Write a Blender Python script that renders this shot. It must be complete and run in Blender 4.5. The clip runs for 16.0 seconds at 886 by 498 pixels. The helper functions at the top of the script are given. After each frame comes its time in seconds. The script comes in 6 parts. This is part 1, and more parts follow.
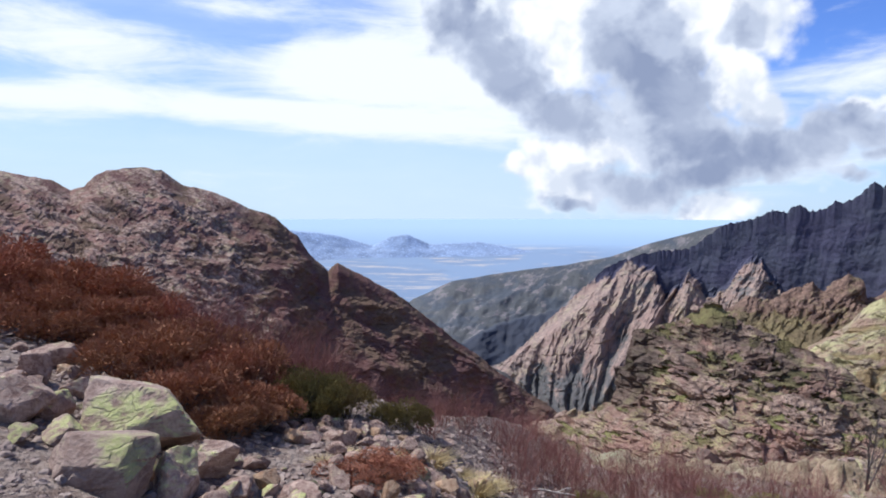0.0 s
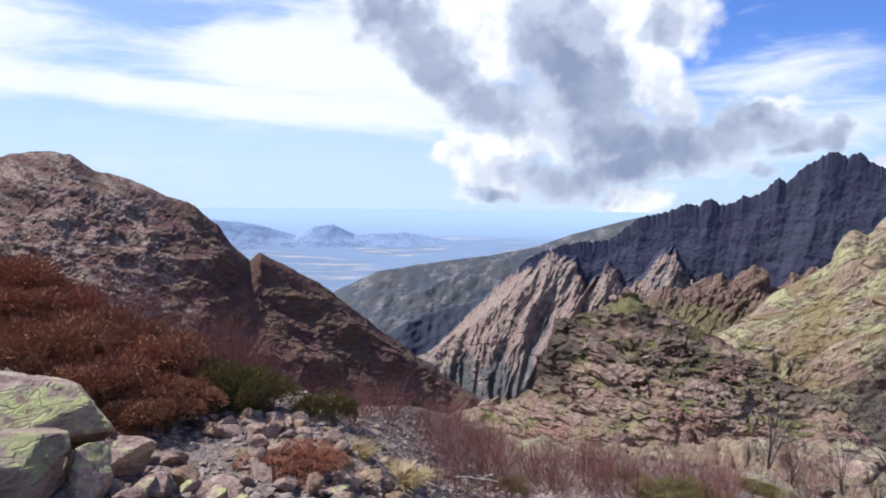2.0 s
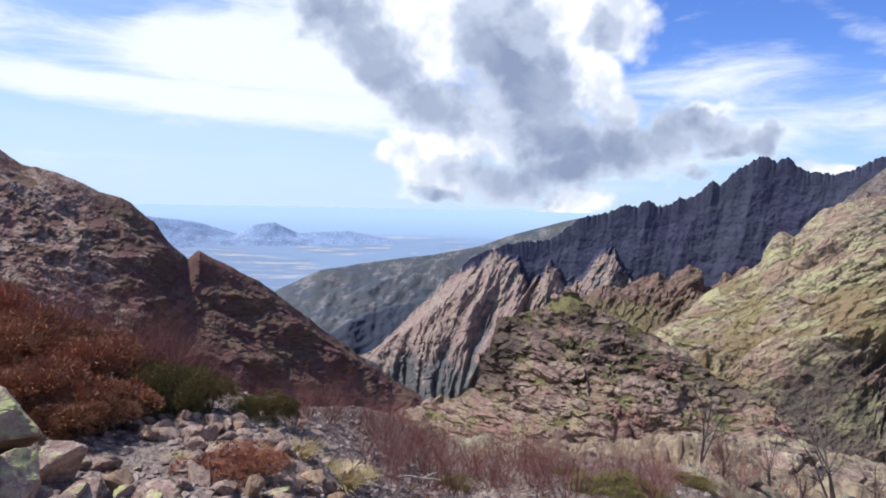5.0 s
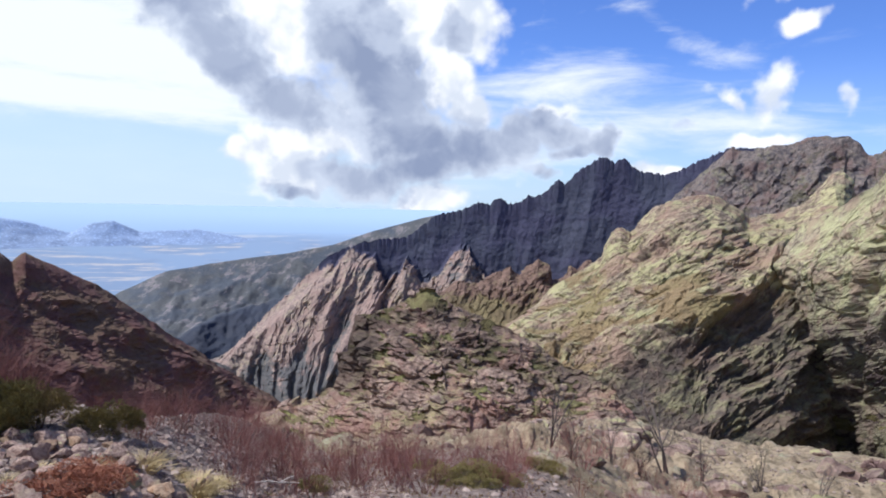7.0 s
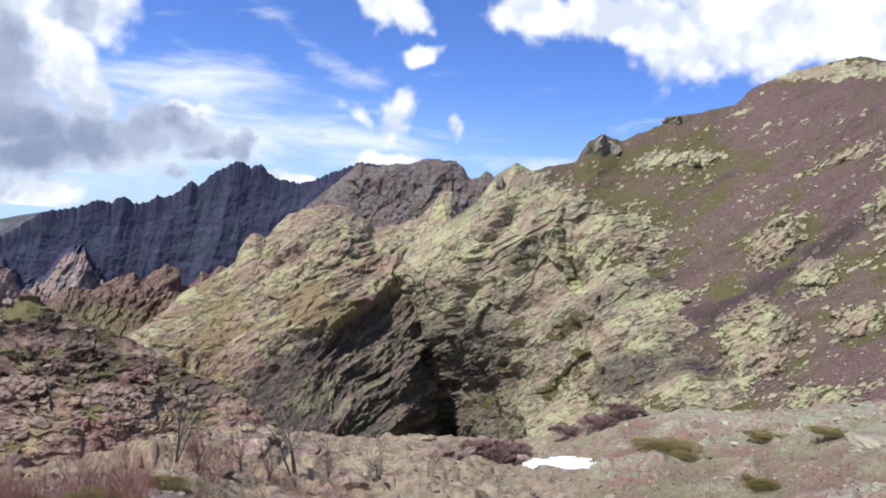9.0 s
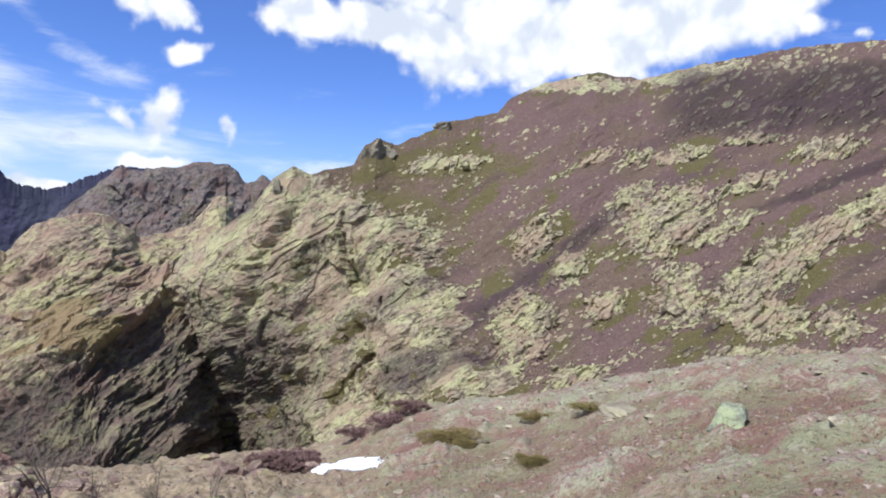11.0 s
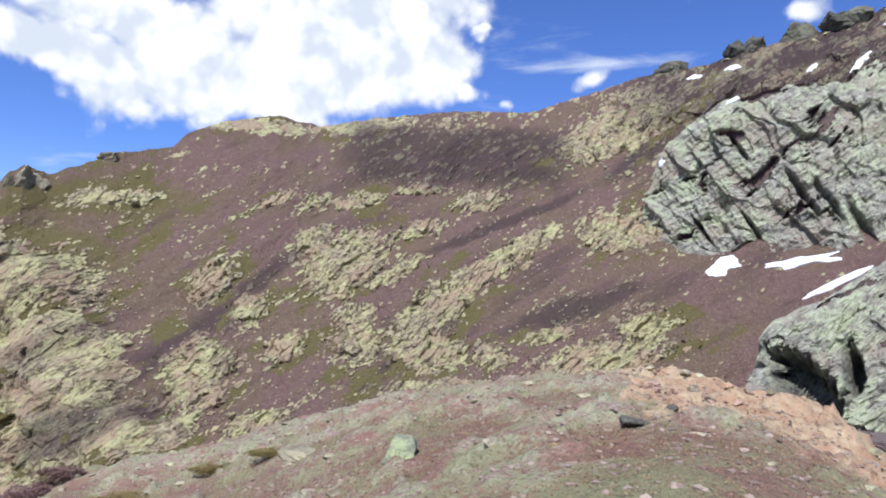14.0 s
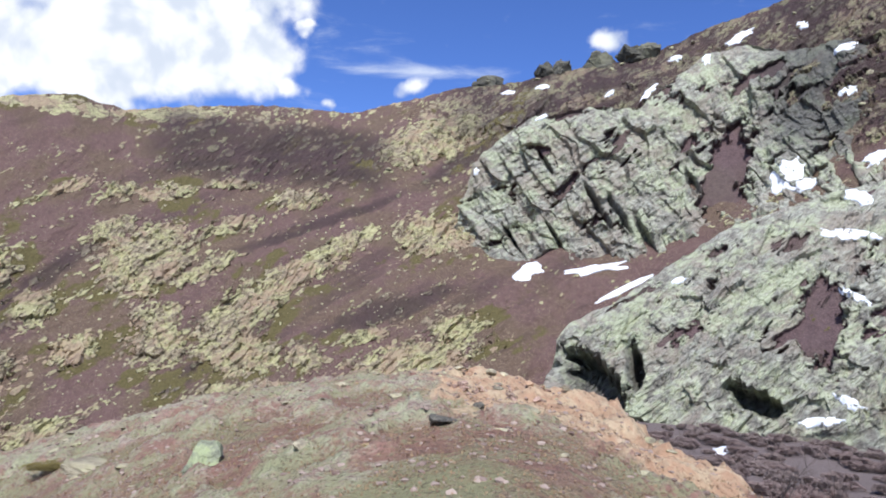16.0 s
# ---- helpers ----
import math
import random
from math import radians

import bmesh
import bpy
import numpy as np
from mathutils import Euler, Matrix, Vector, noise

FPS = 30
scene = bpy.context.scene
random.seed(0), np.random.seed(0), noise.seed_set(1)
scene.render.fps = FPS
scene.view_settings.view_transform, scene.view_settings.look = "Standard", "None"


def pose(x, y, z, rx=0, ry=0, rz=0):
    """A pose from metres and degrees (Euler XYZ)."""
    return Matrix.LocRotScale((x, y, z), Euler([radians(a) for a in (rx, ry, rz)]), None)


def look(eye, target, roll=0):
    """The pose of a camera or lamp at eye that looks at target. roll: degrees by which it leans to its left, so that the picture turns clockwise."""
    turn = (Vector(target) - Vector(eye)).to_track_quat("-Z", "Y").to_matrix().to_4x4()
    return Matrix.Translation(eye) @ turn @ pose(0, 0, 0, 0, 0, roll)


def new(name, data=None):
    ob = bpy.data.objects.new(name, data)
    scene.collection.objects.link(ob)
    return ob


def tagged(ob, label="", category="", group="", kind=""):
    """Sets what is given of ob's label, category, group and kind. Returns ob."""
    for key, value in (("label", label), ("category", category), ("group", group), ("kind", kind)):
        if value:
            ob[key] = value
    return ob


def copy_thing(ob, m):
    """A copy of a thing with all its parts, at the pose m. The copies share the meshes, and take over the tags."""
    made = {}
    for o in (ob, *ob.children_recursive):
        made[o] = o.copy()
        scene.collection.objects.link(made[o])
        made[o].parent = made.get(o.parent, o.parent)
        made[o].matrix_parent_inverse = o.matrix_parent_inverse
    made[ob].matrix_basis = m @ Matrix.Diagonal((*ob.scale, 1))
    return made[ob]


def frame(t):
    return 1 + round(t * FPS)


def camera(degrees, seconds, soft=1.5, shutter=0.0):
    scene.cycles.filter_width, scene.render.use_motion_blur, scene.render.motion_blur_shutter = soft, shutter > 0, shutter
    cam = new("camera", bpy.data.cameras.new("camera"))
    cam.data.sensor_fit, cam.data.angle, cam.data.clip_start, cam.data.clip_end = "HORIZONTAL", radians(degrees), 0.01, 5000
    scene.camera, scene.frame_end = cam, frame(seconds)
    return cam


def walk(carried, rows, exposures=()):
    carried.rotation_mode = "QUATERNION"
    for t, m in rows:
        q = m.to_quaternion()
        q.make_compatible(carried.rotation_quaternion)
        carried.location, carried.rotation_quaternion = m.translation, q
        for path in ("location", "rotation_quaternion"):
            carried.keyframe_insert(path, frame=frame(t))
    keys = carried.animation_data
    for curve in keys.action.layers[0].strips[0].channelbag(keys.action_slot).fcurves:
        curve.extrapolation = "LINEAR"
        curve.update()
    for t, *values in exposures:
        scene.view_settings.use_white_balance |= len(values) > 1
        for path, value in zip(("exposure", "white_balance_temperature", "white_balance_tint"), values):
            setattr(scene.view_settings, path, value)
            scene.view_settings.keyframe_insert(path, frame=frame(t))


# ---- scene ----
# ======== camera ========
cam = camera(64.3, 16.0, soft=1.9)
EYE = 1.6
PATH = [
    (0, pose(0, 0, EYE, 86.40, -0.00, -0.00)),
    (0.5, pose(0, 0, EYE, 86.27, -0.36, -1.25)),
    (1, pose(0, 0, EYE, 86.17, -0.08, -2.94)),
    (1.5, pose(0, 0, EYE, 85.72, -0.29, -4.64)),
    (2, pose(0, 0, EYE, 85.64, -0.68, -6.02)),
    (2.5, pose(0, 0, EYE, 85.97, -0.74, -7.79)),
    (3, pose(0, 0, EYE, 86.17, -0.97, -9.70)),
    (3.5, pose(0, 0, EYE, 86.16, -1.03, -10.18)),
    (6, pose(0, 0, EYE, 85.35, -2.16, -11.73)),
    (6.5, pose(0, 0, EYE, 85.45, -2.28, -14.63)),
    (7, pose(0, 0, EYE, 85.72, -1.48, -22.16)),
    (7.5, pose(0, 0, EYE, 85.75, -2.41, -30.74)),
    (8, pose(0, 0, EYE, 86.30, -2.47, -39.37)),
    (8.5, pose(0, 0, EYE, 87.29, -3.46, -45.52)),
    (9, pose(0, 0, EYE, 87.73, -4.48, -51.14)),
    (11.5, pose(0, 0, EYE, 89.62, -2.93, -73.18)),
    (12, pose(0, 0, EYE, 90.19, -3.45, -77.49)),
    (12.5, pose(0, 0, EYE, 90.74, -2.86, -81.05)),
    (13, pose(0, 0, EYE, 92.42, -2.64, -85.68)),
    (13.5, pose(0, 0, EYE, 93.10, -2.35, -90.04)),
    (14, pose(0, 0, EYE, 93.76, -2.55, -94.47)),
    (14.5, pose(0, 0, EYE, 94.16, -2.13, -97.49)),
    (15, pose(0, 0, EYE, 94.01, -2.35, -100.85)),
    (15.5, pose(0, 0, EYE, 94.11, -2.85, -104.63)),
    (16, pose(0, 0, EYE, 94.60, -3.37, -109.33)),
]
walk(cam, PATH)

from mathutils.bvhtree import BVHTree

# ======== world, sun ========
SUN_BEARING, SUN_HEIGHT = -64.0, 55.0


def link(nt, a, b):
    nt.links.new(a, b)


def node(nt, kind, **values):
    n = nt.nodes.new(kind)
    for key, value in values.items():
        setattr(n, key, value)
    return n


def calc(nt, op, a, b=None, c=None, clamp=False):
    n = nt.nodes.new("ShaderNodeMath")
    n.operation, n.use_clamp = op, clamp
    for i, v in enumerate((a, b, c)):
        if v is None:
            continue
        if isinstance(v, (int, float)):
            n.inputs[i].default_value = v
        else:
            nt.links.new(v, n.inputs[i])
    return n.outputs[0]


def blend(nt, fac, a, b, mode="MIX"):
    n = nt.nodes.new("ShaderNodeMix")
    n.data_type, n.blend_type = "RGBA", mode
    for socket, v in ((n.inputs[0], fac), (n.inputs[6], a), (n.inputs[7], b)):
        if isinstance(v, (int, float)):
            socket.default_value = v
        elif isinstance(v, tuple):
            socket.default_value = (*v, 1)
        else:
            nt.links.new(v, socket)
    return n.outputs[2]


def step(nt, v, lo, hi):
    n = nt.nodes.new("ShaderNodeMapRange")
    n.interpolation_type = "SMOOTHSTEP"
    n.inputs[1].default_value, n.inputs[2].default_value = lo, hi
    nt.links.new(v, n.inputs[0])
    return n.outputs[0]


def grain(nt, vector, scale, detail=6, rough=0.55, warp=0.0):
    n = nt.nodes.new("ShaderNodeTexNoise")
    n.inputs["Scale"].default_value, n.inputs["Detail"].default_value = scale, detail
    n.inputs["Roughness"].default_value, n.inputs["Distortion"].default_value = rough, warp
    if vector is not None:
        nt.links.new(vector, n.inputs["Vector"])
    return n.outputs["Fac"]


# bearing, height, half width, half height (degrees), lean, weight
CLOUDS_DARK = [  # the grey, shaded body of the big heap cloud
    (1.6, 14.2, 3.2, 2.8, -40, 1.0), (5.7, 10.1, 6.0, 2.4, -44, 1.0), (9.4, 7.3, 4.6, 2.2, -14, 0.95), (14.9, 11.8, 3.5, 4.4, 6, 1.1), (17.4, 7.5, 3.8, 4.4, 12, 1.1), (19.2, 4.2, 5.6, 3.4, -10, 1.1),
    (15.8, 0.8, 4.3, 1.9, -6, 0.95), (21.8, 2.2, 6.2, 1.8, 4, 1.05), (25.5, 3.7, 5.2, 2.1, 8, 1.0), (28.2, 5.3, 2.5, 1.8, 10, 0.95), (30.5, 5.7, 4.6, 1.2, -4, 0.9), (33.1, 4.6, 2.9, 1.0, 14, 0.85),
    (35.0, 5.2, 1.4, 1.6, 0, 0.85), (29.7, 2.5, 2.3, 0.9, -8, 0.75), (9.9, 0.3, 2.8, 0.8, -10, 0.7), (12.6, 2.1, 2.7, 1.7, 0, 0.7), (22.9, 12.5, 2.2, 1.9, 30, 0.75), (40.7, 5.9, 1.1, 0.7, 0, 0.6)]
CLOUDS_WHITE = [  # bright cumulus
    (6.7, 2.8, 1.6, 1.2, 0, 0.95), (9.7, 3.8, 3.4, 2.2, 10, 1.05), (12.8, 4.8, 3.6, 2.1, 10, 1.0), (10.8, 1.5, 4.1, 1.8, 0, 0.95), (9.3, 13.1, 6.0, 4.4, -20, 1.1), (15.4, 14.6, 6.8, 2.8, 0, 1.1),
    (19.2, 12.4, 2.2, 3.7, 0, 1.1), (21.9, 13.5, 4.8, 3.2, 0, 1.1), (24.0, 12.4, 1.6, 2.0, 0, 1.0), (22.1, 8.6, 2.3, 2.8, -10, 1.05), (24.0, 6.7, 2.2, 1.9, 0, 1.0), (21.1, -0.5, 3.5, 1.2, 6, 0.95),
    (19.3, 1.4, 1.4, 1.1, 0, 0.9), (16.1, 5.3, 5.0, 5.1, 0, 1.0), (24.3, 3.5, 6.5, 2.3, 6, 0.95), (29.7, 6.3, 4.2, 1.4, 0, 0.75)]
CLOUDS_WHITE += [(47.1, 8.0, 1.7, 1.9, -10, 0.8), (44.4, 7.6, 2.2, 0.8, -25, 0.62),
    (48.0, 12.9, 1.9, 0.8, 22, 0.85), (47.2, 15.9, 1.5, 1.5, 0, 0.95), (45, 16.7, 2.0, 1.5, 0, 0.95), (51.7, 7.0, 0.7, 1.6, -10, 0.62), (46.4, 4.6, 2.4, 0.7, -3, 0.95), (39.1, 2.6, 2.2, 0.8, -8, 0.95)]
CLOUDS_WHITE += [(57.0, 16.2, 3.8, 1.4, -6, 1.05), (63.5, 16.3, 4.6, 1.6, -4, 1.1), (69.0, 14.8, 3.8, 2.5, -8, 1.15), (75.0, 15.6, 6, 3.0, 4, 1.2), (82.0, 16.6, 6.5, 3.3, 8, 1.2), (89.0, 18.2, 5.0, 3.3, 10, 1.2),
    (92.6, 18.6, 3.1, 3.1, 10, 1.1), (85.0, 21.5, 12, 3.6, 8, 1.1), (71.0, 19.0, 9, 2.6, 0, 1.0), (97.0, 21.0, 1.1, 0.7, 10, 0.8), (105.2, 17.2, 1.7, 0.9, 8, 0.62), (121.7, 21.5, 1.6, 1.2, -30, 0.62),
    (98.6, 15.5, 0.6, 0.4, 0, 0.62), (95.5, 16.0, 1.2, 0.8, 0, 0.7)]
CLOUDS_THIN = [  # bright streaks and veils
    (-27.0, 11.6, 9.0, 2.6, -4, 0.78), (-6.0, 10.2, 12.0, 3.4, 2, 1.05), (-8.0, 7.0, 22.0, 1.5, -3, 1.05), (-30.0, 7.4, 12.0, 1.3, 2, 0.9),
    (3.0, 9.4, 7.0, 3.6, -12, 1.05), (29.5, 8.6, 8.0, 2.2, 8, 0.72), (40.5, 12.2, 9.0, 1.4, -30, 0.42), (33.0, 4.4, 12.0, 2.0, 14, 0.62),
    (43.0, 5.6, 14.0, 2.0, 4, 0.55), (107.0, 18.6, 9.0, 0.8, 4, 0.35), (2.0, 14.0, 9.0, 4.5, -10, 0.95), (-15.0, 15.0, 8.0, 2.5, 4, 0.45), (57.0, 5.0, 9.0, 1.4, -12, 0.48)]


def cloud_field(nt, bearing, height, blobs):
    total = None
    for b, h, rb, rh, lean, weight in blobs:
        c, s = math.cos(radians(lean)), math.sin(radians(lean))
        db, dh = calc(nt, "SUBTRACT", bearing, b), calc(nt, "SUBTRACT", height, h)
        u = calc(nt, "MULTIPLY_ADD", db, c / rb, calc(nt, "MULTIPLY", dh, s / rb))
        v = calc(nt, "MULTIPLY_ADD", db, -s / rh, calc(nt, "MULTIPLY", dh, c / rh))
        d = calc(nt, "MULTIPLY_ADD", u, u, calc(nt, "MULTIPLY", v, v))
        g = calc(nt, "MULTIPLY", calc(nt, "POWER", 2.718, calc(nt, "MULTIPLY", d, -0.8)), weight)
        total = g if total is None else calc(nt, "SMOOTH_MAX", total, g, 0.2)
    return total


def build_sky():
    world = bpy.data.worlds.new("sky")
    scene.world = world
    world.use_nodes = True
    nt = world.node_tree
    nt.nodes.clear()
    out, bg = node(nt, "ShaderNodeOutputWorld"), node(nt, "ShaderNodeBackground")
    sky = node(nt, "ShaderNodeTexSky", sky_type="NISHITA", sun_disc=False, sun_elevation=radians(SUN_HEIGHT),
               sun_rotation=radians(SUN_BEARING), altitude=1500, air_density=1.0, dust_density=0.2, ozone_density=3.0)
    way = node(nt, "ShaderNodeTexCoord").outputs["Generated"]
    split = node(nt, "ShaderNodeSeparateXYZ")
    link(nt, way, split.inputs[0])
    bearing = calc(nt, "MULTIPLY", calc(nt, "ARCTAN2", split.outputs[0], split.outputs[1]), 57.2958)
    height = calc(nt, "MULTIPLY", calc(nt, "ARCSINE", split.outputs[2]), 57.2958)
    # billows: the outline is pushed about by noise and rounded heads of two sizes
    n1, n2, n3 = grain(nt, way, 11, 4, 0.55), grain(nt, way, 34, 6, 0.62), grain(nt, way, 9.3, 4, 0.55, 0.4)
    wb = calc(nt, "ADD", bearing, calc(nt, "MULTIPLY_ADD", n1, 5.0, -2.5))
    wh = calc(nt, "ADD", height, calc(nt, "MULTIPLY_ADD", n3, 4.4, -2.2))
    heads = None
    for scale, weight in ((24, 0.30), (58, 0.16)):
        v = node(nt, "ShaderNodeTexVoronoi", feature="SMOOTH_F1")
        v.inputs["Scale"].default_value, v.inputs["Smoothness"].default_value = scale, 0.35
        link(nt, way, v.inputs["Vector"])
        h = calc(nt, "MULTIPLY_ADD", v.outputs["Distance"], -weight, weight * 0.52)
        heads = h if heads is None else calc(nt, "ADD", heads, h)
    fine = calc(nt, "ADD", heads, calc(nt, "MULTIPLY_ADD", n2, 0.4, -0.2))
    grey = cloud_field(nt, wb, wh, CLOUDS_DARK)
    heap = calc(nt, "ADD", calc(nt, "MAXIMUM", grey, cloud_field(nt, wb, wh, CLOUDS_WHITE)), fine)
    shaded = calc(nt, "MULTIPLY_ADD", grey, 1.15, calc(nt, "MULTIPLY", fine, 0.8))
    lean = node(nt, "ShaderNodeMapping")
    lean.inputs["Scale"].default_value = (2.0, 2.0, 9.0)
    link(nt, way, lean.inputs[0])
    streak = grain(nt, lean.outputs[0], 3.0, 7, 0.6, 0.4)
    thin = calc(nt, "ADD", cloud_field(nt, wb, height, CLOUDS_THIN), calc(nt, "MULTIPLY_ADD", streak, 1.3, -0.65))
    m_heap, m_thin = step(nt, heap, 0.29, 0.70), step(nt, thin, 0.20, 0.85)
    blue = node(nt, "ShaderNodeVectorMath", operation="SCALE")
    link(nt, sky.outputs[0], blue.inputs[0])
    blue.inputs["Scale"].default_value = SKY_GAIN
    haze = step(nt, height, 12.0, 0.5)  # pale, moist air low over the sea
    pale = calc(nt, "MULTIPLY", haze, calc(nt, "MULTIPLY_ADD", step(nt, bearing, 80, 10), 0.82, 0.10))
    deep = blend(nt, 1.0, blue.outputs[0], (0.72, 0.88, 1.36), "MULTIPLY")
    col = blend(nt, pale, deep, (0.50, 0.635, 0.765))
    veil = calc(nt, "MULTIPLY", step(nt, bearing, 28, -6), calc(nt, "MULTIPLY_ADD", streak, 0.5, 0.15))  # thin high veil over the sea
    col = blend(nt, veil, col, (0.62, 0.73, 0.85))
    col = blend(nt, m_thin, col, (0.80, 0.83, 0.86))
    lumps = grain(nt, way, 13, 4, 0.5, 0.3)
    whites = blend(nt, step(nt, calc(nt, "ADD", lumps, calc(nt, "MULTIPLY", heads, 0.7)), 0.36, 0.56), (0.62, 0.66, 0.73), (0.87, 0.87, 0.88))
    aside = node(nt, "ShaderNodeVectorMath", operation="ADD")
    link(nt, way, aside.inputs[0])
    aside.inputs[1].default_value = (0.012, -0.004, 0.022)
    puff = calc(nt, "SUBTRACT", grain(nt, way, 12, 4, 0.55, 0.3), grain(nt, aside.outputs[0], 12, 4, 0.55, 0.3))  # the lit sides of the billows
    deep_in = step(nt, calc(nt, "ADD", shaded, calc(nt, "MULTIPLY", puff, -1.6)), 0.50, 1.15)
    greys = blend(nt, calc(nt, "ADD", calc(nt, "MULTIPLY", deep_in, 0.65), calc(nt, "MULTIPLY", step(nt, lumps, 0.62, 0.38), 0.35)), (0.57, 0.62, 0.72), (0.25, 0.295, 0.42))
    body = blend(nt, step(nt, shaded, 0.36, 0.62), whites, greys)
    col = blend(nt, m_heap, col, body)
    link(nt, col, bg.inputs[0])
    bg.inputs[1].default_value = 1.0
    link(nt, bg.outputs[0], out.inputs[0])


SKY_GAIN = 0.10
build_sky()
sun = new("sun", bpy.data.lights.new("sun", "SUN"))
sun.data.energy, sun.data.angle, sun.data.color = 4.45, radians(0.55), (1.0, 0.975, 0.945)
sb, sh = radians(SUN_BEARING), radians(SUN_HEIGHT)
sun.matrix_world = look(Vector((math.sin(sb) * math.cos(sh), math.cos(sb) * math.cos(sh), math.sin(sh))) * 100, (0, 0, 0))
scene.view_settings.exposure = 0.30
scene.view_settings.use_white_balance = True
scene.view_settings.white_balance_temperature = 6130

# ======== noise and mesh helpers ========


def _hash(i, j, k, salt):
    h = (i * 374761393 + j * 668265263 + k * 1440662683 + salt * 974634777) & 0xFFFFFFFF
    h = ((h ^ (h >> 13)) * 1274126177) & 0xFFFFFFFF
    h = ((h ^ (h >> 16)) * 2246822519) & 0xFFFFFFFF
    return (h ^ (h >> 15)) & 0xFFFF


def perlin(p, salt=0):
    """Gradient noise of an (n, 3) array, about -1 to 1."""
    base = np.floor(p)
    f = p - base
    i = base.astype(np.int64)
    w = f * f * f * (f * (f * 6 - 15) + 10)
    out = np.zeros(len(p))
    for dx in (0, 1):
        for dy in (0, 1):
            for dz in (0, 1):
                h = _hash(i[:, 0] + dx, i[:, 1] + dy, i[:, 2] + dz, salt)
                gx, gy, gz = (h & 31) / 15.5 - 1, ((h >> 5) & 31) / 15.5 - 1, ((h >> 10) & 31) / 15.5 - 1
                g = gx * (f[:, 0] - dx) + gy * (f[:, 1] - dy) + gz * (f[:, 2] - dz)
                wx = w[:, 0] if dx else 1 - w[:, 0]
                wy = w[:, 1] if dy else 1 - w[:, 1]
                wz = w[:, 2] if dz else 1 - w[:, 2]
                out += g * wx * wy * wz
    return out * 1.3


def fbm(p, octaves=4, gain=0.5, salt=0, ridged=False):
    total, amp, norm, q = np.zeros(len(p)), 1.0, 0.0, p.copy()
    for o in range(octaves):
        n = perlin(q, salt + o)
        if ridged:
            n = 1 - 2 * np.abs(n)
        total += amp * n
        norm += amp
        amp *= gain
        q = q * 2.03 + 17.3
    return total / norm


def cells(p, salt=0):
    """Distance to the nearest cell point, to the second nearest, and a random value of the cell."""
    base = np.floor(p).astype(np.int64)
    best, second, who = np.full(len(p), 9.0), np.full(len(p), 9.0), np.zeros(len(p))
    for dx in (-1, 0, 1):
        for dy in (-1, 0, 1):
            for dz in (-1, 0, 1):
                c = base + (dx, dy, dz)
                h1, h2 = _hash(c[:, 0], c[:, 1], c[:, 2], salt), _hash(c[:, 0], c[:, 1], c[:, 2], salt + 7)
                q = c + np.stack([(h1 & 255) / 255, (h1 >> 8) / 255, (h2 & 255) / 255], 1)
                d = np.sqrt(((p - q) ** 2).sum(1))
                near = d < best
                second = np.where(near, best, np.minimum(second, d))
                who = np.where(near, (h2 >> 8) / 255, who)
                best = np.where(near, d, best)
    return best, second, who


def smooth(x, lo, hi):
    t = np.clip((x - lo) / (hi - lo), 0, 1)
    return t * t * (3 - 2 * t)


def mesh_from(name, verts, faces, material, attributes=None, shade=True):
    """A mesh of quads or triangles from arrays."""
    me = bpy.data.meshes.new(name)
    verts, faces = np.asarray(verts, dtype=np.float32), np.asarray(faces, dtype=np.int32)
    k = faces.shape[1]
    me.vertices.add(len(verts))
    me.vertices.foreach_set("co", verts.ravel())
    me.loops.add(faces.size)
    me.loops.foreach_set("vertex_index", faces.ravel())
    me.polygons.add(len(faces))
    me.polygons.foreach_set("loop_start", np.arange(0, faces.size, k, dtype=np.int32))
    me.update(calc_edges=True)
    me.polygons.foreach_set("use_smooth", np.full(len(faces), shade))
    for key, values in (attributes or {}).items():
        me.attributes.new(key, "FLOAT", "POINT").data.foreach_set("value", np.asarray(values, dtype=np.float32))
    if material:
        me.materials.append(material)
    me.update()
    return me


def grid_faces(rows, cols, wrap=False):
    idx = np.arange(rows * cols).reshape(rows, cols)
    if wrap:
        idx = np.concatenate([idx, idx[:, :1]], 1)
    return np.stack([idx[:-1, :-1], idx[:-1, 1:], idx[1:, 1:], idx[1:, :-1]], -1).reshape(-1, 4)


def polar(bearing, r, z):
    b = np.radians(bearing)
    return np.stack([r * np.sin(b), r * np.cos(b), z], -1)


# ======== materials ========
def new_material(name):
    m = bpy.data.materials.new(name)
    m.use_nodes = True
    nt = m.node_tree
    return m, nt, nt.nodes["Principled BSDF"]


def bump(nt, bsdf, height, strength, distance):
    b = node(nt, "ShaderNodeBump")
    b.inputs["Strength"].default_value, b.inputs["Distance"].default_value = strength, distance
    link(nt, height, b.inputs["Height"])
    link(nt, b.outputs[0], bsdf.inputs["Normal"])


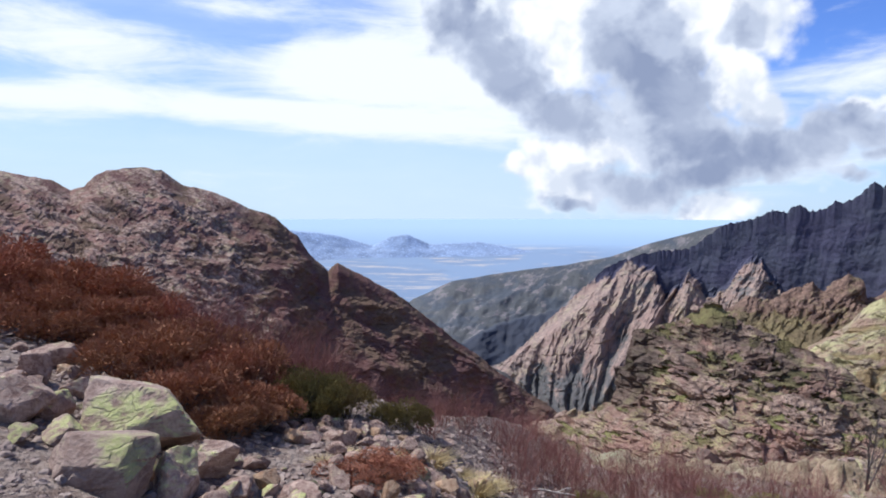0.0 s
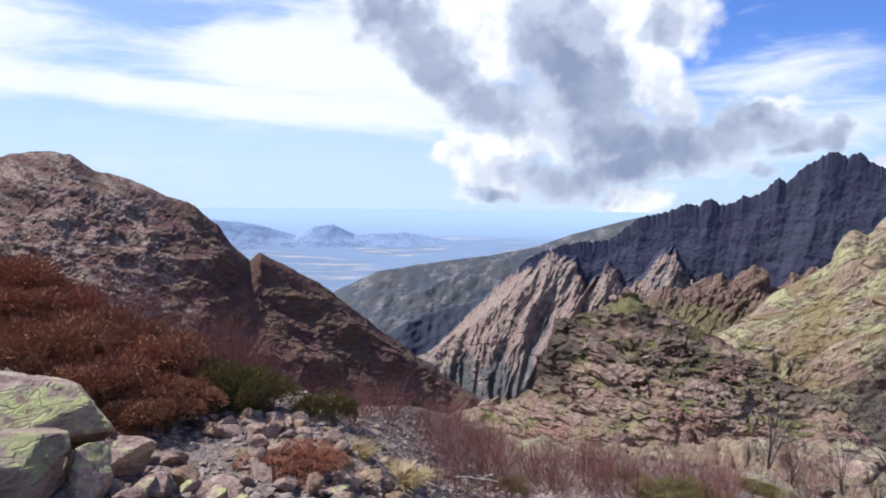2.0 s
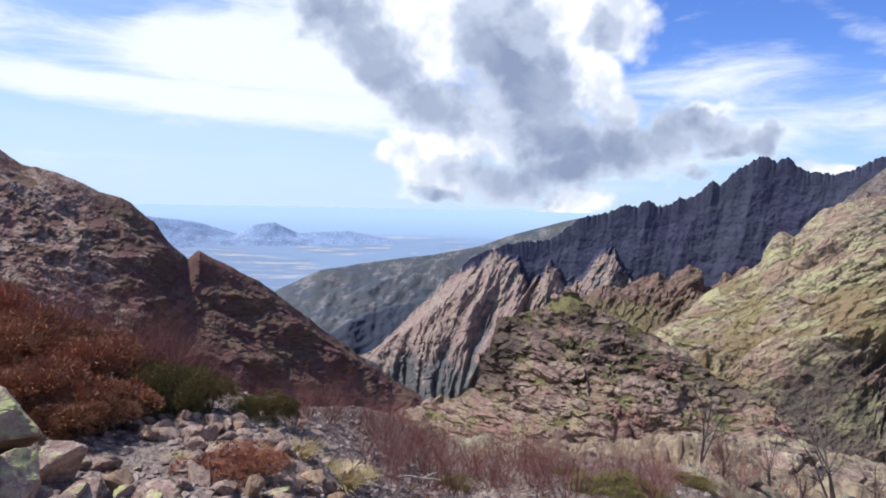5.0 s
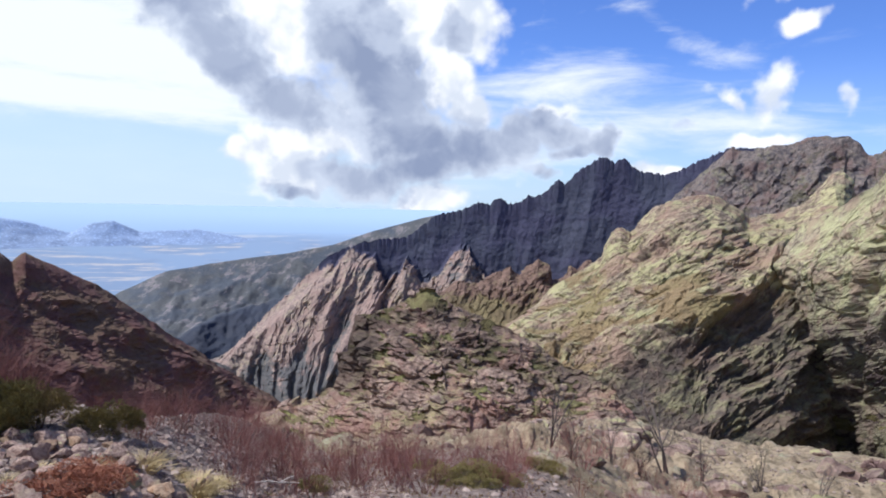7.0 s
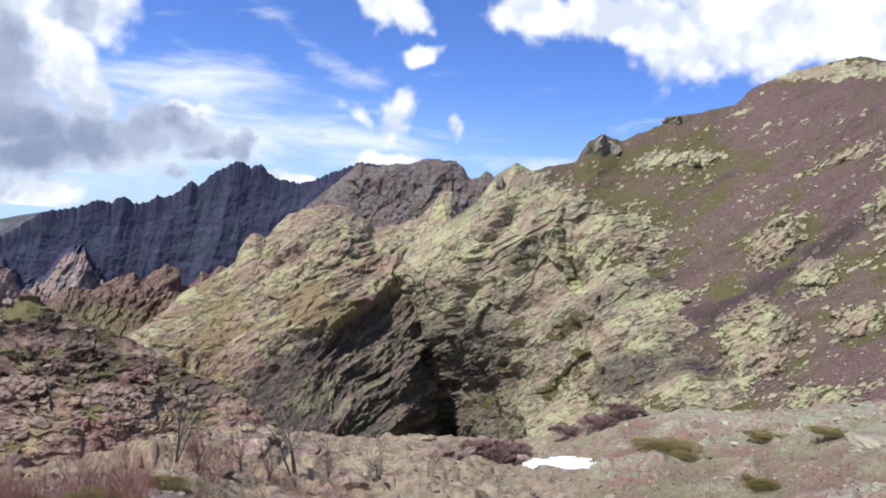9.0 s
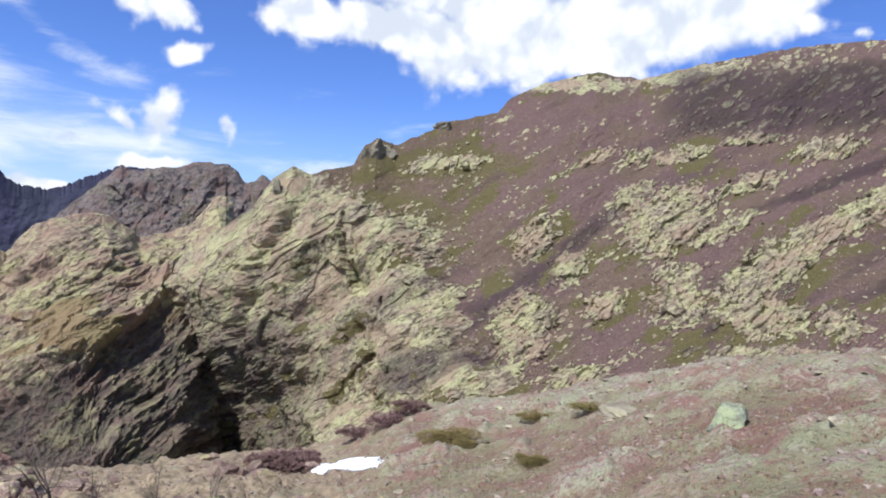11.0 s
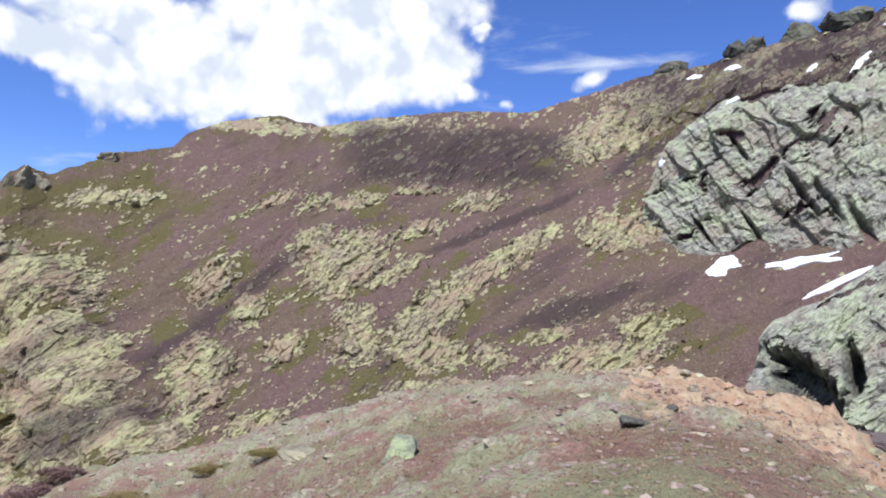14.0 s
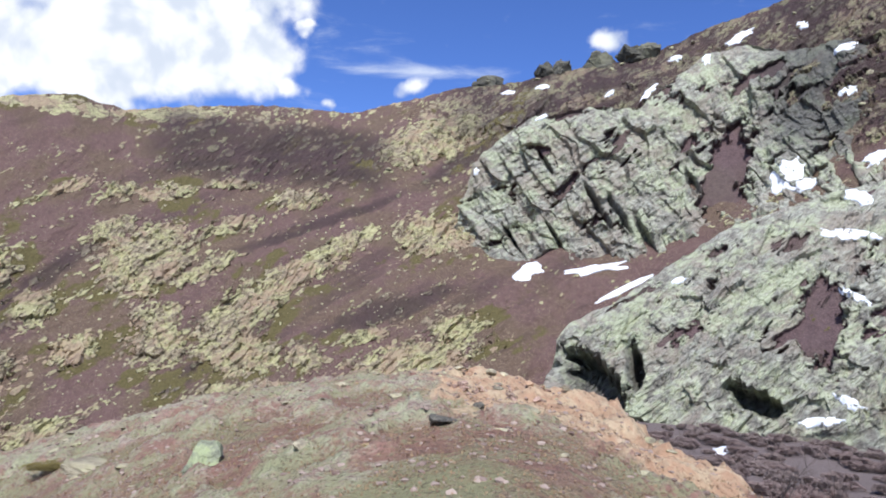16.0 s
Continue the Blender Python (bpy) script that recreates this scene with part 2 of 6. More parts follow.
def stone_color(nt, pos, size, dark, light, lichen, amount, top=False, bed=None, vein=0.75):
    """Mottled rock: two greys, lichen in patches, dark cracks. size: metres of the main mottling."""
    big, mid, small = grain(nt, pos, 0.35 / size, 5, 0.6), grain(nt, pos, 1.6 / size, 7, 0.65, 0.4), grain(nt, pos, 9 / size, 5, 0.6)
    col = blend(nt, step(nt, mid, 0.36, 0.64), dark, light)
    patch = calc(nt, "ADD", calc(nt, "MULTIPLY", big, 0.6), calc(nt, "MULTIPLY", mid, 0.5))
    spread = step(nt, patch, 0.64 - amount * 0.22, 0.76 - amount * 0.22)
    if top:  # lichen keeps to the sides that see the sky
        split = node(nt, "ShaderNodeSeparateXYZ")
        link(nt, node(nt, "ShaderNodeNewGeometry").outputs["Normal"], split.inputs[0])
        spread = calc(nt, "MULTIPLY", spread, step(nt, split.outputs[2], 0.1, 0.75))
    col = blend(nt, calc(nt, "MULTIPLY", spread, 0.85), col, lichen)
    crack = node(nt, "ShaderNodeTexVoronoi", feature="DISTANCE_TO_EDGE")
    crack.inputs["Scale"].default_value = 0.9 / size
    warped = node(nt, "ShaderNodeVectorMath", operation="MULTIPLY_ADD")
    noise3 = node(nt, "ShaderNodeTexNoise")
    noise3.inputs["Scale"].default_value = 1.1 / size
    link(nt, pos, noise3.inputs["Vector"])
    link(nt, noise3.outputs["Color"], warped.inputs[0])
    warped.inputs[1].default_value = (size * 1.3,) * 3
    link(nt, pos, warped.inputs[2])
    link(nt, warped.outputs[0], crack.inputs["Vector"])
    line = calc(nt, "MULTIPLY", step(nt, crack.outputs["Distance"], 0.05, 0.0), step(nt, mid, 0.40, 0.62))
    col = blend(nt, calc(nt, "MULTIPLY", line, 0.28), col, tuple(c * 0.35 for c in dark))
    col = blend(nt, calc(nt, "MULTIPLY", step(nt, small, 0.45, 0.75), 0.35), col, tuple(min(1, c * 1.5) for c in light))
    streak = None
    if bed:  # foliation: thin dark and pale streaks along the beds. bed: bearing they face, slant, length, thickness
        b, slant = radians(bed[0]), radians(bed[1])
        across = Vector((math.cos(b), -math.sin(b), 0))
        along = across * math.cos(slant) + Vector((0, 0, math.sin(slant)))
        up = Vector((0, 0, math.cos(slant))) - across * math.sin(slant)
        join = node(nt, "ShaderNodeCombineXYZ")
        for i, (way, length) in enumerate(((along, bed[2]), (up, bed[3]), (along.cross(up), bed[2] * 0.6))):
            dot = node(nt, "ShaderNodeVectorMath", operation="DOT_PRODUCT")
            link(nt, pos, dot.inputs[0])
            dot.inputs[1].default_value = way / length
            link(nt, dot.outputs["Value"], join.inputs[i])
        streak = grain(nt, join.outputs[0], 1.0, 7, 0.68, 0.7)
        col = blend(nt, calc(nt, "MULTIPLY", step(nt, streak, 0.50, 0.36), vein), col, tuple(c * 0.38 for c in dark))
        col = blend(nt, calc(nt, "MULTIPLY", step(nt, streak, 0.56, 0.70), 0.5), col, tuple(min(1, c * 1.25) for c in light))
    relief = calc(nt, "ADD", calc(nt, "MULTIPLY", mid, 0.7), calc(nt, "MULTIPLY_ADD", small, 0.3, calc(nt, "MULTIPLY", line, -0.2)))
    if streak:
        relief = calc(nt, "ADD", calc(nt, "MULTIPLY", relief, 0.6), calc(nt, "MULTIPLY", streak, 1.2))
    return col, relief


def terrain(name, size, dark, light, lichen, amount, plants, grass, stone=0.0, black=None, rough=0.8, bed=None, warm=None, top=False, vein=0.75):
    """Rock where the attribute 'rock' says so, low plants elsewhere."""
    m, nt, bsdf = new_material(name)
    pos = node(nt, "ShaderNodeTexCoord").outputs["Object"]
    rock, relief = stone_color(nt, pos, size, dark, light, lichen, amount, top, bed, vein)
    if warm:  # iron-stained patches
        iron = calc(nt, "MULTIPLY_ADD", grain(nt, pos, 0.3 / size, 4, 0.6, 0.6), 0.7, calc(nt, "MULTIPLY", grain(nt, pos, 2.6 / size, 6, 0.7), 0.3))
        rock = blend(nt, calc(nt, "MULTIPLY", step(nt, iron, 0.49, 0.58), 0.75), rock, warm)
    if black:  # where 'dark' is set, a darker colour; on several slopes it imitates shade
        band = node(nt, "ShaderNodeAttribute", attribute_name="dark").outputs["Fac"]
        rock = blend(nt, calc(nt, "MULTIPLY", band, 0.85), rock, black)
    a, b, c = grain(nt, pos, 0.16 / size, 5, 0.6), grain(nt, pos, 2.2 / size, 6, 0.7), grain(nt, pos, 12 / size, 4, 0.6)
    green = blend(nt, step(nt, a, 0.42, 0.58), plants, grass)
    green = blend(nt, calc(nt, "MULTIPLY", step(nt, b, 0.42, 0.70), 0.55), green, tuple(v * 0.45 for v in plants))
    green = blend(nt, calc(nt, "MULTIPLY", step(nt, c, 0.5, 0.72), 0.55), green, tuple(min(1, v * 1.9) for v in plants))
    if stone:
        green = blend(nt, calc(nt, "MULTIPLY", step(nt, c, 0.64 - stone * 0.1, 0.70 - stone * 0.1), 0.8), green, light)
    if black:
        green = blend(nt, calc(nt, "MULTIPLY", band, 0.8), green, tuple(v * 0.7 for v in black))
    moss = node(nt, "ShaderNodeAttribute", attribute_name="moss").outputs["Fac"]
    moss = step(nt, calc(nt, "ADD", moss, calc(nt, "MULTIPLY_ADD", b, 1.0, -0.5)), 0.3, 0.7)
    green = blend(nt, moss, green, blend(nt, step(nt, c, 0.4, 0.65), (0.095, 0.080, 0.034), (0.180, 0.148, 0.066)))
    mask = node(nt, "ShaderNodeAttribute", attribute_name="rock").outputs["Fac"]
    mask = step(nt, calc(nt, "ADD", mask, calc(nt, "MULTIPLY_ADD", b, 0.8, -0.4)), 0.38, 0.60)
    link(nt, blend(nt, mask, green, rock), bsdf.inputs["Base Color"])
    bsdf.inputs["Roughness"].default_value = 0.92
    bsdf.inputs["Specular IOR Level"].default_value = 0.15
    height = node(nt, "ShaderNodeMix")
    link(nt, mask, height.inputs[0])
    link(nt, calc(nt, "MULTIPLY_ADD", b, 0.6, calc(nt, "MULTIPLY", c, 0.5)), height.inputs[2])
    link(nt, relief, height.inputs[3])
    bump(nt, bsdf, height.outputs[0], rough, size * 0.5)
    return m


M_LEFT = terrain("brown_mountainside", 4.2, (0.19, 0.115, 0.095), (0.45, 0.325, 0.25), (0.35, 0.295, 0.165), 0.35, (0.165, 0.085, 0.072), (0.170, 0.112, 0.072), bed=(-15, -30, 16, 3), warm=(0.28, 0.145, 0.115))
# M_DARK: plants and grass hold the wall's shade and blue haze as colour
M_DARK = terrain("painted_shade_granite", 14, (0.165, 0.120, 0.104), (0.335, 0.245, 0.20), (0.31, 0.255, 0.175), 0.4, (0.064, 0.062, 0.098), (0.070, 0.074, 0.100), 0, (0.090, 0.096, 0.098), rough=0.25, warm=(0.28, 0.19, 0.158))
# blue of the distance haze is put into these ridge colours
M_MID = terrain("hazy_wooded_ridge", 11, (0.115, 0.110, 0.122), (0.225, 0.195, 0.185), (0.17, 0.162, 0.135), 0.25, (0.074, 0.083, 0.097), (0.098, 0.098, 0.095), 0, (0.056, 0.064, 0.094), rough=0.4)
# far hills: haze is mixed into the colour as pale blue
M_FAR = terrain("haze_tinted_hills", 140, (0.25, 0.33, 0.47), (0.30, 0.375, 0.50), (0.28, 0.37, 0.50), 0.1, (0.26, 0.335, 0.47), (0.29, 0.36, 0.48), rough=0.15)
M_PIN = terrain("red_brown_crag", 4.0, (0.115, 0.072, 0.055), (0.25, 0.160, 0.118), (0.21, 0.18, 0.085), 0.3, (0.17, 0.128, 0.072), (0.24, 0.19, 0.095), 0.4, bed=(27, 40, 12, 2.2))
M_GREEN = terrain("lichen_rock_ridge", 5.5, (0.170, 0.120, 0.088), (0.41, 0.32, 0.215), (0.44, 0.41, 0.20), 0.66, (0.29, 0.205, 0.11), (0.31, 0.25, 0.12), 0, (0.050, 0.042, 0.040), bed=(38, 34, 13, 2.2), warm=(0.31, 0.20, 0.145))
M_BACK = terrain("grey_brown_peak", 9, (0.080, 0.070, 0.072), (0.22, 0.175, 0.15), (0.20, 0.19, 0.12), 0.3, (0.10, 0.08, 0.07), (0.12, 0.105, 0.065), warm=(0.17, 0.11, 0.095))
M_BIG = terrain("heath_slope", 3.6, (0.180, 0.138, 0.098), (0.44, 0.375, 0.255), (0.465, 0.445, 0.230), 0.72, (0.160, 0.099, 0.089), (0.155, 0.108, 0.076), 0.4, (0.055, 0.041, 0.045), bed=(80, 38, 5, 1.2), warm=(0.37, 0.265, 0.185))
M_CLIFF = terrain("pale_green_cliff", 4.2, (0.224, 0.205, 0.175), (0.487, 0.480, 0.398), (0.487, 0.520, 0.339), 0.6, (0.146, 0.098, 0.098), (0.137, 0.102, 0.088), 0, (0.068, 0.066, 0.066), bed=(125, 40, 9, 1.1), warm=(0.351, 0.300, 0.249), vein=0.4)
M_KNOLL = terrain("pink_knoll_rock", 0.9, (0.165, 0.105, 0.080), (0.46, 0.33, 0.25), (0.31, 0.27, 0.12), 0.55, (0.170, 0.135, 0.068), (0.25, 0.235, 0.09), 0, (0.080, 0.058, 0.046), bed=(24, -9, 2.4, 0.3), warm=(0.31, 0.175, 0.135), top=True, vein=0.55)
M_GROUND = terrain("stony_turf", 0.4, (0.22, 0.16, 0.13), (0.44, 0.37, 0.295), (0.35, 0.37, 0.22), 0.7, (0.27, 0.165, 0.122), (0.26, 0.225, 0.12), 0.6, warm=(0.34, 0.205, 0.16))


def finish_ground(m):
    """Adds the far plain with its fields, the sea, the orange slab and the grey scree to the turf."""
    nt = m.node_tree
    bsdf = nt.nodes["Principled BSDF"]
    col = bsdf.inputs["Base Color"].links[0].from_socket
    pos = node(nt, "ShaderNodeTexCoord").outputs["Object"]

    def attr(key):
        return node(nt, "ShaderNodeAttribute", attribute_name=key).outputs["Fac"]
    o = grain(nt, pos, 1.4, 6, 0.65, 0.5)
    seams = node(nt, "ShaderNodeMapping")
    seams.inputs["Rotation"].default_value, seams.inputs["Scale"].default_value = (0, 0, radians(25)), (0.35, 2.2, 2.2)
    link(nt, pos, seams.inputs[0])
    seam = grain(nt, seams.outputs[0], 2.2, 7, 0.7, 0.6)
    slab_tint = blend(nt, step(nt, grain(nt, pos, 1.1, 6, 0.7), 0.40, 0.60), (0.45, 0.28, 0.175), (0.53, 0.40, 0.26))
    slab_tint = blend(nt, calc(nt, "MULTIPLY", step(nt, seam, 0.46, 0.34), 0.8), slab_tint, (0.19, 0.115, 0.075))
    slab_tint = blend(nt, calc(nt, "MULTIPLY", step(nt, seam, 0.55, 0.68), 0.6), slab_tint, (0.62, 0.48, 0.33))
    red = calc(nt, "MULTIPLY_ADD", grain(nt, pos, 0.33, 5, 0.65, 0.8), 0.6, calc(nt, "MULTIPLY", grain(nt, pos, 3.1, 6, 0.7), 0.4))
    col = blend(nt, calc(nt, "MULTIPLY", step(nt, red, 0.49, 0.57), 0.75), col, (0.25, 0.125, 0.10))
    sage = calc(nt, "MULTIPLY_ADD", grain(nt, pos, 0.47, 5, 0.65, 0.5), 0.55, calc(nt, "MULTIPLY", grain(nt, pos, 5.3, 6, 0.7), 0.45))
    col = blend(nt, calc(nt, "MULTIPLY", step(nt, sage, 0.49, 0.57), 0.7), col, (0.275, 0.275, 0.150))
    col = blend(nt, calc(nt, "MULTIPLY", step(nt, grain(nt, pos, 9, 6, 0.75), 0.52, 0.62), 0.75), col, (0.10, 0.072, 0.055))
    pale = calc(nt, "MULTIPLY_ADD", grain(nt, pos, 0.8, 5, 0.65, 0.6), 0.6, calc(nt, "MULTIPLY", grain(nt, pos, 7, 6, 0.7), 0.4))
    col = blend(nt, calc(nt, "MULTIPLY", step(nt, pale, 0.555, 0.60), 0.6), col, (0.42, 0.375, 0.275))
    dry = blend(nt, step(nt, grain(nt, pos, 1.9, 7, 0.7, 0.4), 0.38, 0.62), (0.19, 0.142, 0.086), (0.41, 0.312, 0.200))
    col = blend(nt, calc(nt, "MULTIPLY", attr("tan"), step(nt, grain(nt, pos, 0.7, 5, 0.65), 0.30, 0.50)), col, dry)
    col = blend(nt, step(nt, calc(nt, "ADD", attr("orange"), calc(nt, "MULTIPLY_ADD", o, 1.6, -0.8)), 0.45, 0.75), col,
                slab_tint)
    s2 = grain(nt, pos, 9, 6, 0.7)
    col = blend(nt, step(nt, calc(nt, "ADD", attr("scree"), calc(nt, "MULTIPLY_ADD", o, 1.0, -0.5)), 0.3, 0.7), col,
                blend(nt, step(nt, s2, 0.35, 0.65), (0.18, 0.125, 0.10), (0.36, 0.285, 0.235)))
    col = blend(nt, step(nt, calc(nt, "ADD", attr("heath"), calc(nt, "MULTIPLY_ADD", o, 0.8, -0.4)), 0.3, 0.7), col,
                blend(nt, step(nt, s2, 0.35, 0.65), (0.12, 0.092, 0.088), (0.22, 0.178, 0.168)))
    # haze is painted into plain and sea: bluish fields, sea paler with distance
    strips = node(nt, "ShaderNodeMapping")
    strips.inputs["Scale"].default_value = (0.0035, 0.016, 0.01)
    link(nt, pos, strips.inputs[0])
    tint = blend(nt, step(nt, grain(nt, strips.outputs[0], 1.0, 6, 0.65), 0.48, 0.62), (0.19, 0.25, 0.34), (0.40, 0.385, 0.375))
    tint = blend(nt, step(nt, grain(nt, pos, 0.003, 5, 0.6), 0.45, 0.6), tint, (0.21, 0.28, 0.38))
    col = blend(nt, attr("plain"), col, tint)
    col = blend(nt, attr("sea"), col, blend(nt, attr("sea_haze"), (0.27, 0.365, 0.48), (0.345, 0.455, 0.555)))
    link(nt, col, bsdf.inputs["Base Color"])


finish_ground(M_GROUND)

# ======== landforms: crest and foot as (bearing in degrees, distance, height) ========
LEFT_CREST = [(-46, 600, -29.9), (-40, 594, 17.1), (-36, 590, 32.6), (-32, 587, 23.1), (-29, 584, 18.0), (-27.8, 582, 9.8), (-26.9, 582, 14.9), (-25.4, 580, 26.8), (-23.6, 578, 28.8), (-21.7, 577, 26.7), (-20.1, 575, 14.6), (-17.9, 572, 9.6), (-15.4, 570, -1.4), (-13.3, 572, -9.4), (-11.7, 574, -24.5), (-10.7, 574, -40.6), (-9.3, 578, -54.1), (-8.5, 581, -46.3), (-6.6, 589, -58.3), (-3.9, 601, -75.2), (-1.1, 618, -99.5), (1.7, 636, -127.7), (4.5, 654, -155.5), (6.8, 672, -178.6), (8.4, 684, -192.1), (10.5, 700, -219.2)]
LEFT_FOOT = [(-46, 400, -68.9), (-34, 395, -46.9), (-27, 393, -64.1), (-20, 390, -83.4), (-17, 401, -94.6), (-12, 422, -114.0), (-6, 450, -140.3), (0, 495, -164.9), (5, 541, -189.9), (10.5, 600, -205.0)]
FAR_CREST = [(-16, 3900, -175.5), (-13, 3905, -128), (-11.7, 3908, -141.7), (-10.2, 3910, -148.6), (-8.4, 3914, -169.3), (-5.7, 3918, -224.3), (-4.3, 3921, -176.4), (-2.9, 3923, -162.8), (-1.1, 3927, -217.9), (3, 3934, -204.6), (5.3, 3938, -232.4), (9.8, 3946, -288.2), (11.5, 3949, -316.1)]
FAR_FOOT = [(-16, 3650, -343.4), (-8, 3650, -343.4), (-1.6, 3650, -349.9), (3, 3650, -343.4), (8, 3650, -343.4), (11.5, 3650, -343.4)]
MID_CREST = [(-5.5, 1950, -359.8), (-3.9, 1950, -307.2), (-2.5, 1950, -262.1), (0.7, 1950, -210.2), (4, 1950, -189.6), (9.9, 1950, -162.1), (13.4, 1950, -138.2), (16.4, 1950, -100.6), (20.5, 1950, -59.7), (23.6, 1950, -35.8), (27, 1950, -12), (32, 1950, -32.4), (40, 1950, -66.5)]
MID_FOOT = [(-5.5, 1400, -265.5), (-2, 1400, -283.2), (3, 1400, -321.5), (8, 1400, -413.2), (20, 1400, -347.5), (40, 1400, -195.1)]
DARK_CREST = [(3.5, 1232, -328.4), (4.9, 1237, -286.2), (6.3, 1241, -255.5), (8.1, 1248, -216.1), (9.9, 1254, -179.1), (11.7, 1260, -139.7), (13.2, 1265, -109.1), (16.1, 1275, -85.3), (19.3, 1286, -77.1), (21.6, 1294, -36.8), (23.8, 1302, -25.7), (25.2, 1307, -9.8), (26, 1309, -14.4), (26.6, 1312, 1.6), (27.4, 1314, -12.2), (28.4, 1318, -9.9), (29, 1320, 3.9), (29.5, 1322, -0.7), (30.6, 1325, 15.5), (31.4, 1328, 36.4), (31.9, 1330, 24.8), (33, 1334, 52.8), (34, 1337, 69.3), (34.8, 1340, 78.9), (35.6, 1343, 69.6), (36.5, 1346, 74.5), (37.3, 1348, 58.1), (38, 1351, 51.1), (39.7, 1357, 49), (41.7, 1364, 70.7), (44, 1372, 97.5), (47, 1382, 98.2), (52, 1399, 74.9), (58, 1420, 1.6)]
DARK_FOOT = [(3.5, 1157, -319.3), (8.6, 1175, -368.9), (12.2, 1187, -361.2), (18.5, 1208, -255.3), (23.1, 1224, -214.2), (31.3, 1253, -196.9), (45, 1300, -135.0), (58, 1345, -116.0)]
PIN_CREST = [(17, 430, -70.4), (19, 436, -65.9), (21.89, 444.67, -62.9), (23.46, 449.38, -53.0), (25.1, 454.3, -55.1), (26.66, 458.98, -48.2), (27.82, 462.46, -43.6), (28.51, 464.53, -49.6), (30, 469, -39.1), (30.8, 471.4, -42.4), (31.19, 472.57, -53.3), (32.13, 475.39, -50.9), (32.54, 476.62, -43.6), (33.17, 478.51, -47.4), (33.85, 480.55, -39.2), (34.57, 482.71, -42.5), (35.5, 485.5, -36.9), (37.38, 491.14, -31.7)]
PIN_FOOT = [(17, 350, -88.9), (24, 360, -88.2), (30, 375, -91.9), (37.38, 400, -90.7)]
BACK_CREST = [(40, 950, 1.6), (42.1, 946, 36.3), (44.2, 941, 69.1), (45, 940, 64), (47.9, 934, 71.8), (49.6, 930, 79.7), (51.7, 926, 79.3), (52.4, 924, 71.1), (53, 923, 58), (53.8, 921, 59.6), (54.3, 920, 69.2), (54.8, 919, 64.3), (55.6, 918, 54.5), (59, 910, 65.3), (64, 900, 33)]
BACK_FOOT = [(40, 800, -82.5), (64, 780, -80.4)]
GREEN_CREST = [(27.6, 333, -66.1), (28.9, 339, -58.8), (31.5, 351, -42.1), (33.2, 359, -36.1), (35.1, 368, -28.6), (35.8, 371, -17.8), (36.3, 373, -14.1), (37.2, 378, -16.9), (39.2, 387, -2.5), (41.4, 397, 3.7), (43.2, 406, 3.7), (44.6, 413, -2.7), (45.5, 418, -8.6), (47.1, 426, -5.8), (49, 435, -2.2), (50.2, 441, 6.2), (50.9, 444, 14), (51.3, 446, 18.8), (51.8, 449, 15.7), (52.3, 452, 3.2), (53, 455, -14.3), (55, 465, -39.1), (58, 480, -65.9)]
GREEN_FOOT = [(27.6, 278, -60.0), (29.3, 271, -56.1), (34.5, 238, -66.6), (39.5, 212, -71.4), (45, 200, -71.1), (50, 206, -77.5), (53, 240, -90.5), (58, 340, -128.9)]
BIG_CREST = [(45.6, 372, -112.2), (46.6, 363, -55.9), (47.6, 354, -22.5), (49.2, 342, -7.4), (51.9, 326, 2.1), (53.6, 318, 10.4), (55.2, 315, 23.6), (56.7, 314, 29.1), (58.1, 316, 26.4), (61.4, 322, 33.1), (62.2, 323, 41.3), (63.2, 325, 45.0), (64.8, 328, 43.6), (67.6, 333, 51.4), (68.8, 336, 56.6), (72.8, 345, 63.0), (73.8, 347, 70.9), (76.4, 352, 79.7), (80.6, 361, 87.6), (83.9, 367, 85.6), (88.4, 375, 94.3), (95.3, 387, 103.8), (100.9, 396, 106.3), (105.1, 401, 117.5), (109.6, 407, 129.1), (114, 408, 134.3), (119, 405, 141.7), (125.2, 400, 148.6), (129.1, 392, 157.7), (134.3, 383, 164.8), (141.2, 370, 178.0), (152, 360, 185.0)]
BIG_FOOT = [(45.6, 350, -117.5), (48, 316, -104.7), (50.4, 290, -94.9), (54, 264, -85.7), (58, 248, -79.0), (66, 215, -66.2), (75, 190, -52.9), (90, 180, -40.0), (105, 180, -30.1), (120, 180, -28.5), (141, 180, -33.4), (152, 180, -33.4)]
CLIFF_CREST = [(109.6, 275, 25.7), (110.4, 276, 42.8), (111.2, 276, 57.3), (112.5, 277, 64.5), (115.2, 279, 77.3), (121.1, 282, 84.2), (124.2, 297, 86.3), (126.5, 308, 101.8), (129.2, 321, 116.6), (132.4, 324, 122.1), (134.8, 323, 116.6), (141.2, 320, 119.3), (152, 315, 122.5)]
CLIFF_FOOT = [(109.6, 261, 22.1), (112.5, 254, 23.8), (115.8, 245, 17.9), (119, 242, 10.9), (124.7, 237, 11.5), (131.6, 249, 26), (135.4, 251, 36.9), (141.3, 252, 41.6), (152, 255, 46.6)]
KNOB_CREST = [(117.9, 160, -15.2), (118.6, 161, -4.9), (119.6, 163, -1), (123, 170, 4.3), (126.8, 178, 14), (131.6, 185, 25), (137.2, 194, 33.3), (141.3, 196, 37.6), (152, 200, 44.1)]
KNOB_FOOT = [(117.9, 146, -21.4), (123.8, 142, -20.9), (127.6, 140, -23.1), (131.1, 140, -20.5), (138.1, 139, -18), (141.4, 139, -15.5), (152, 138, -12.9)]
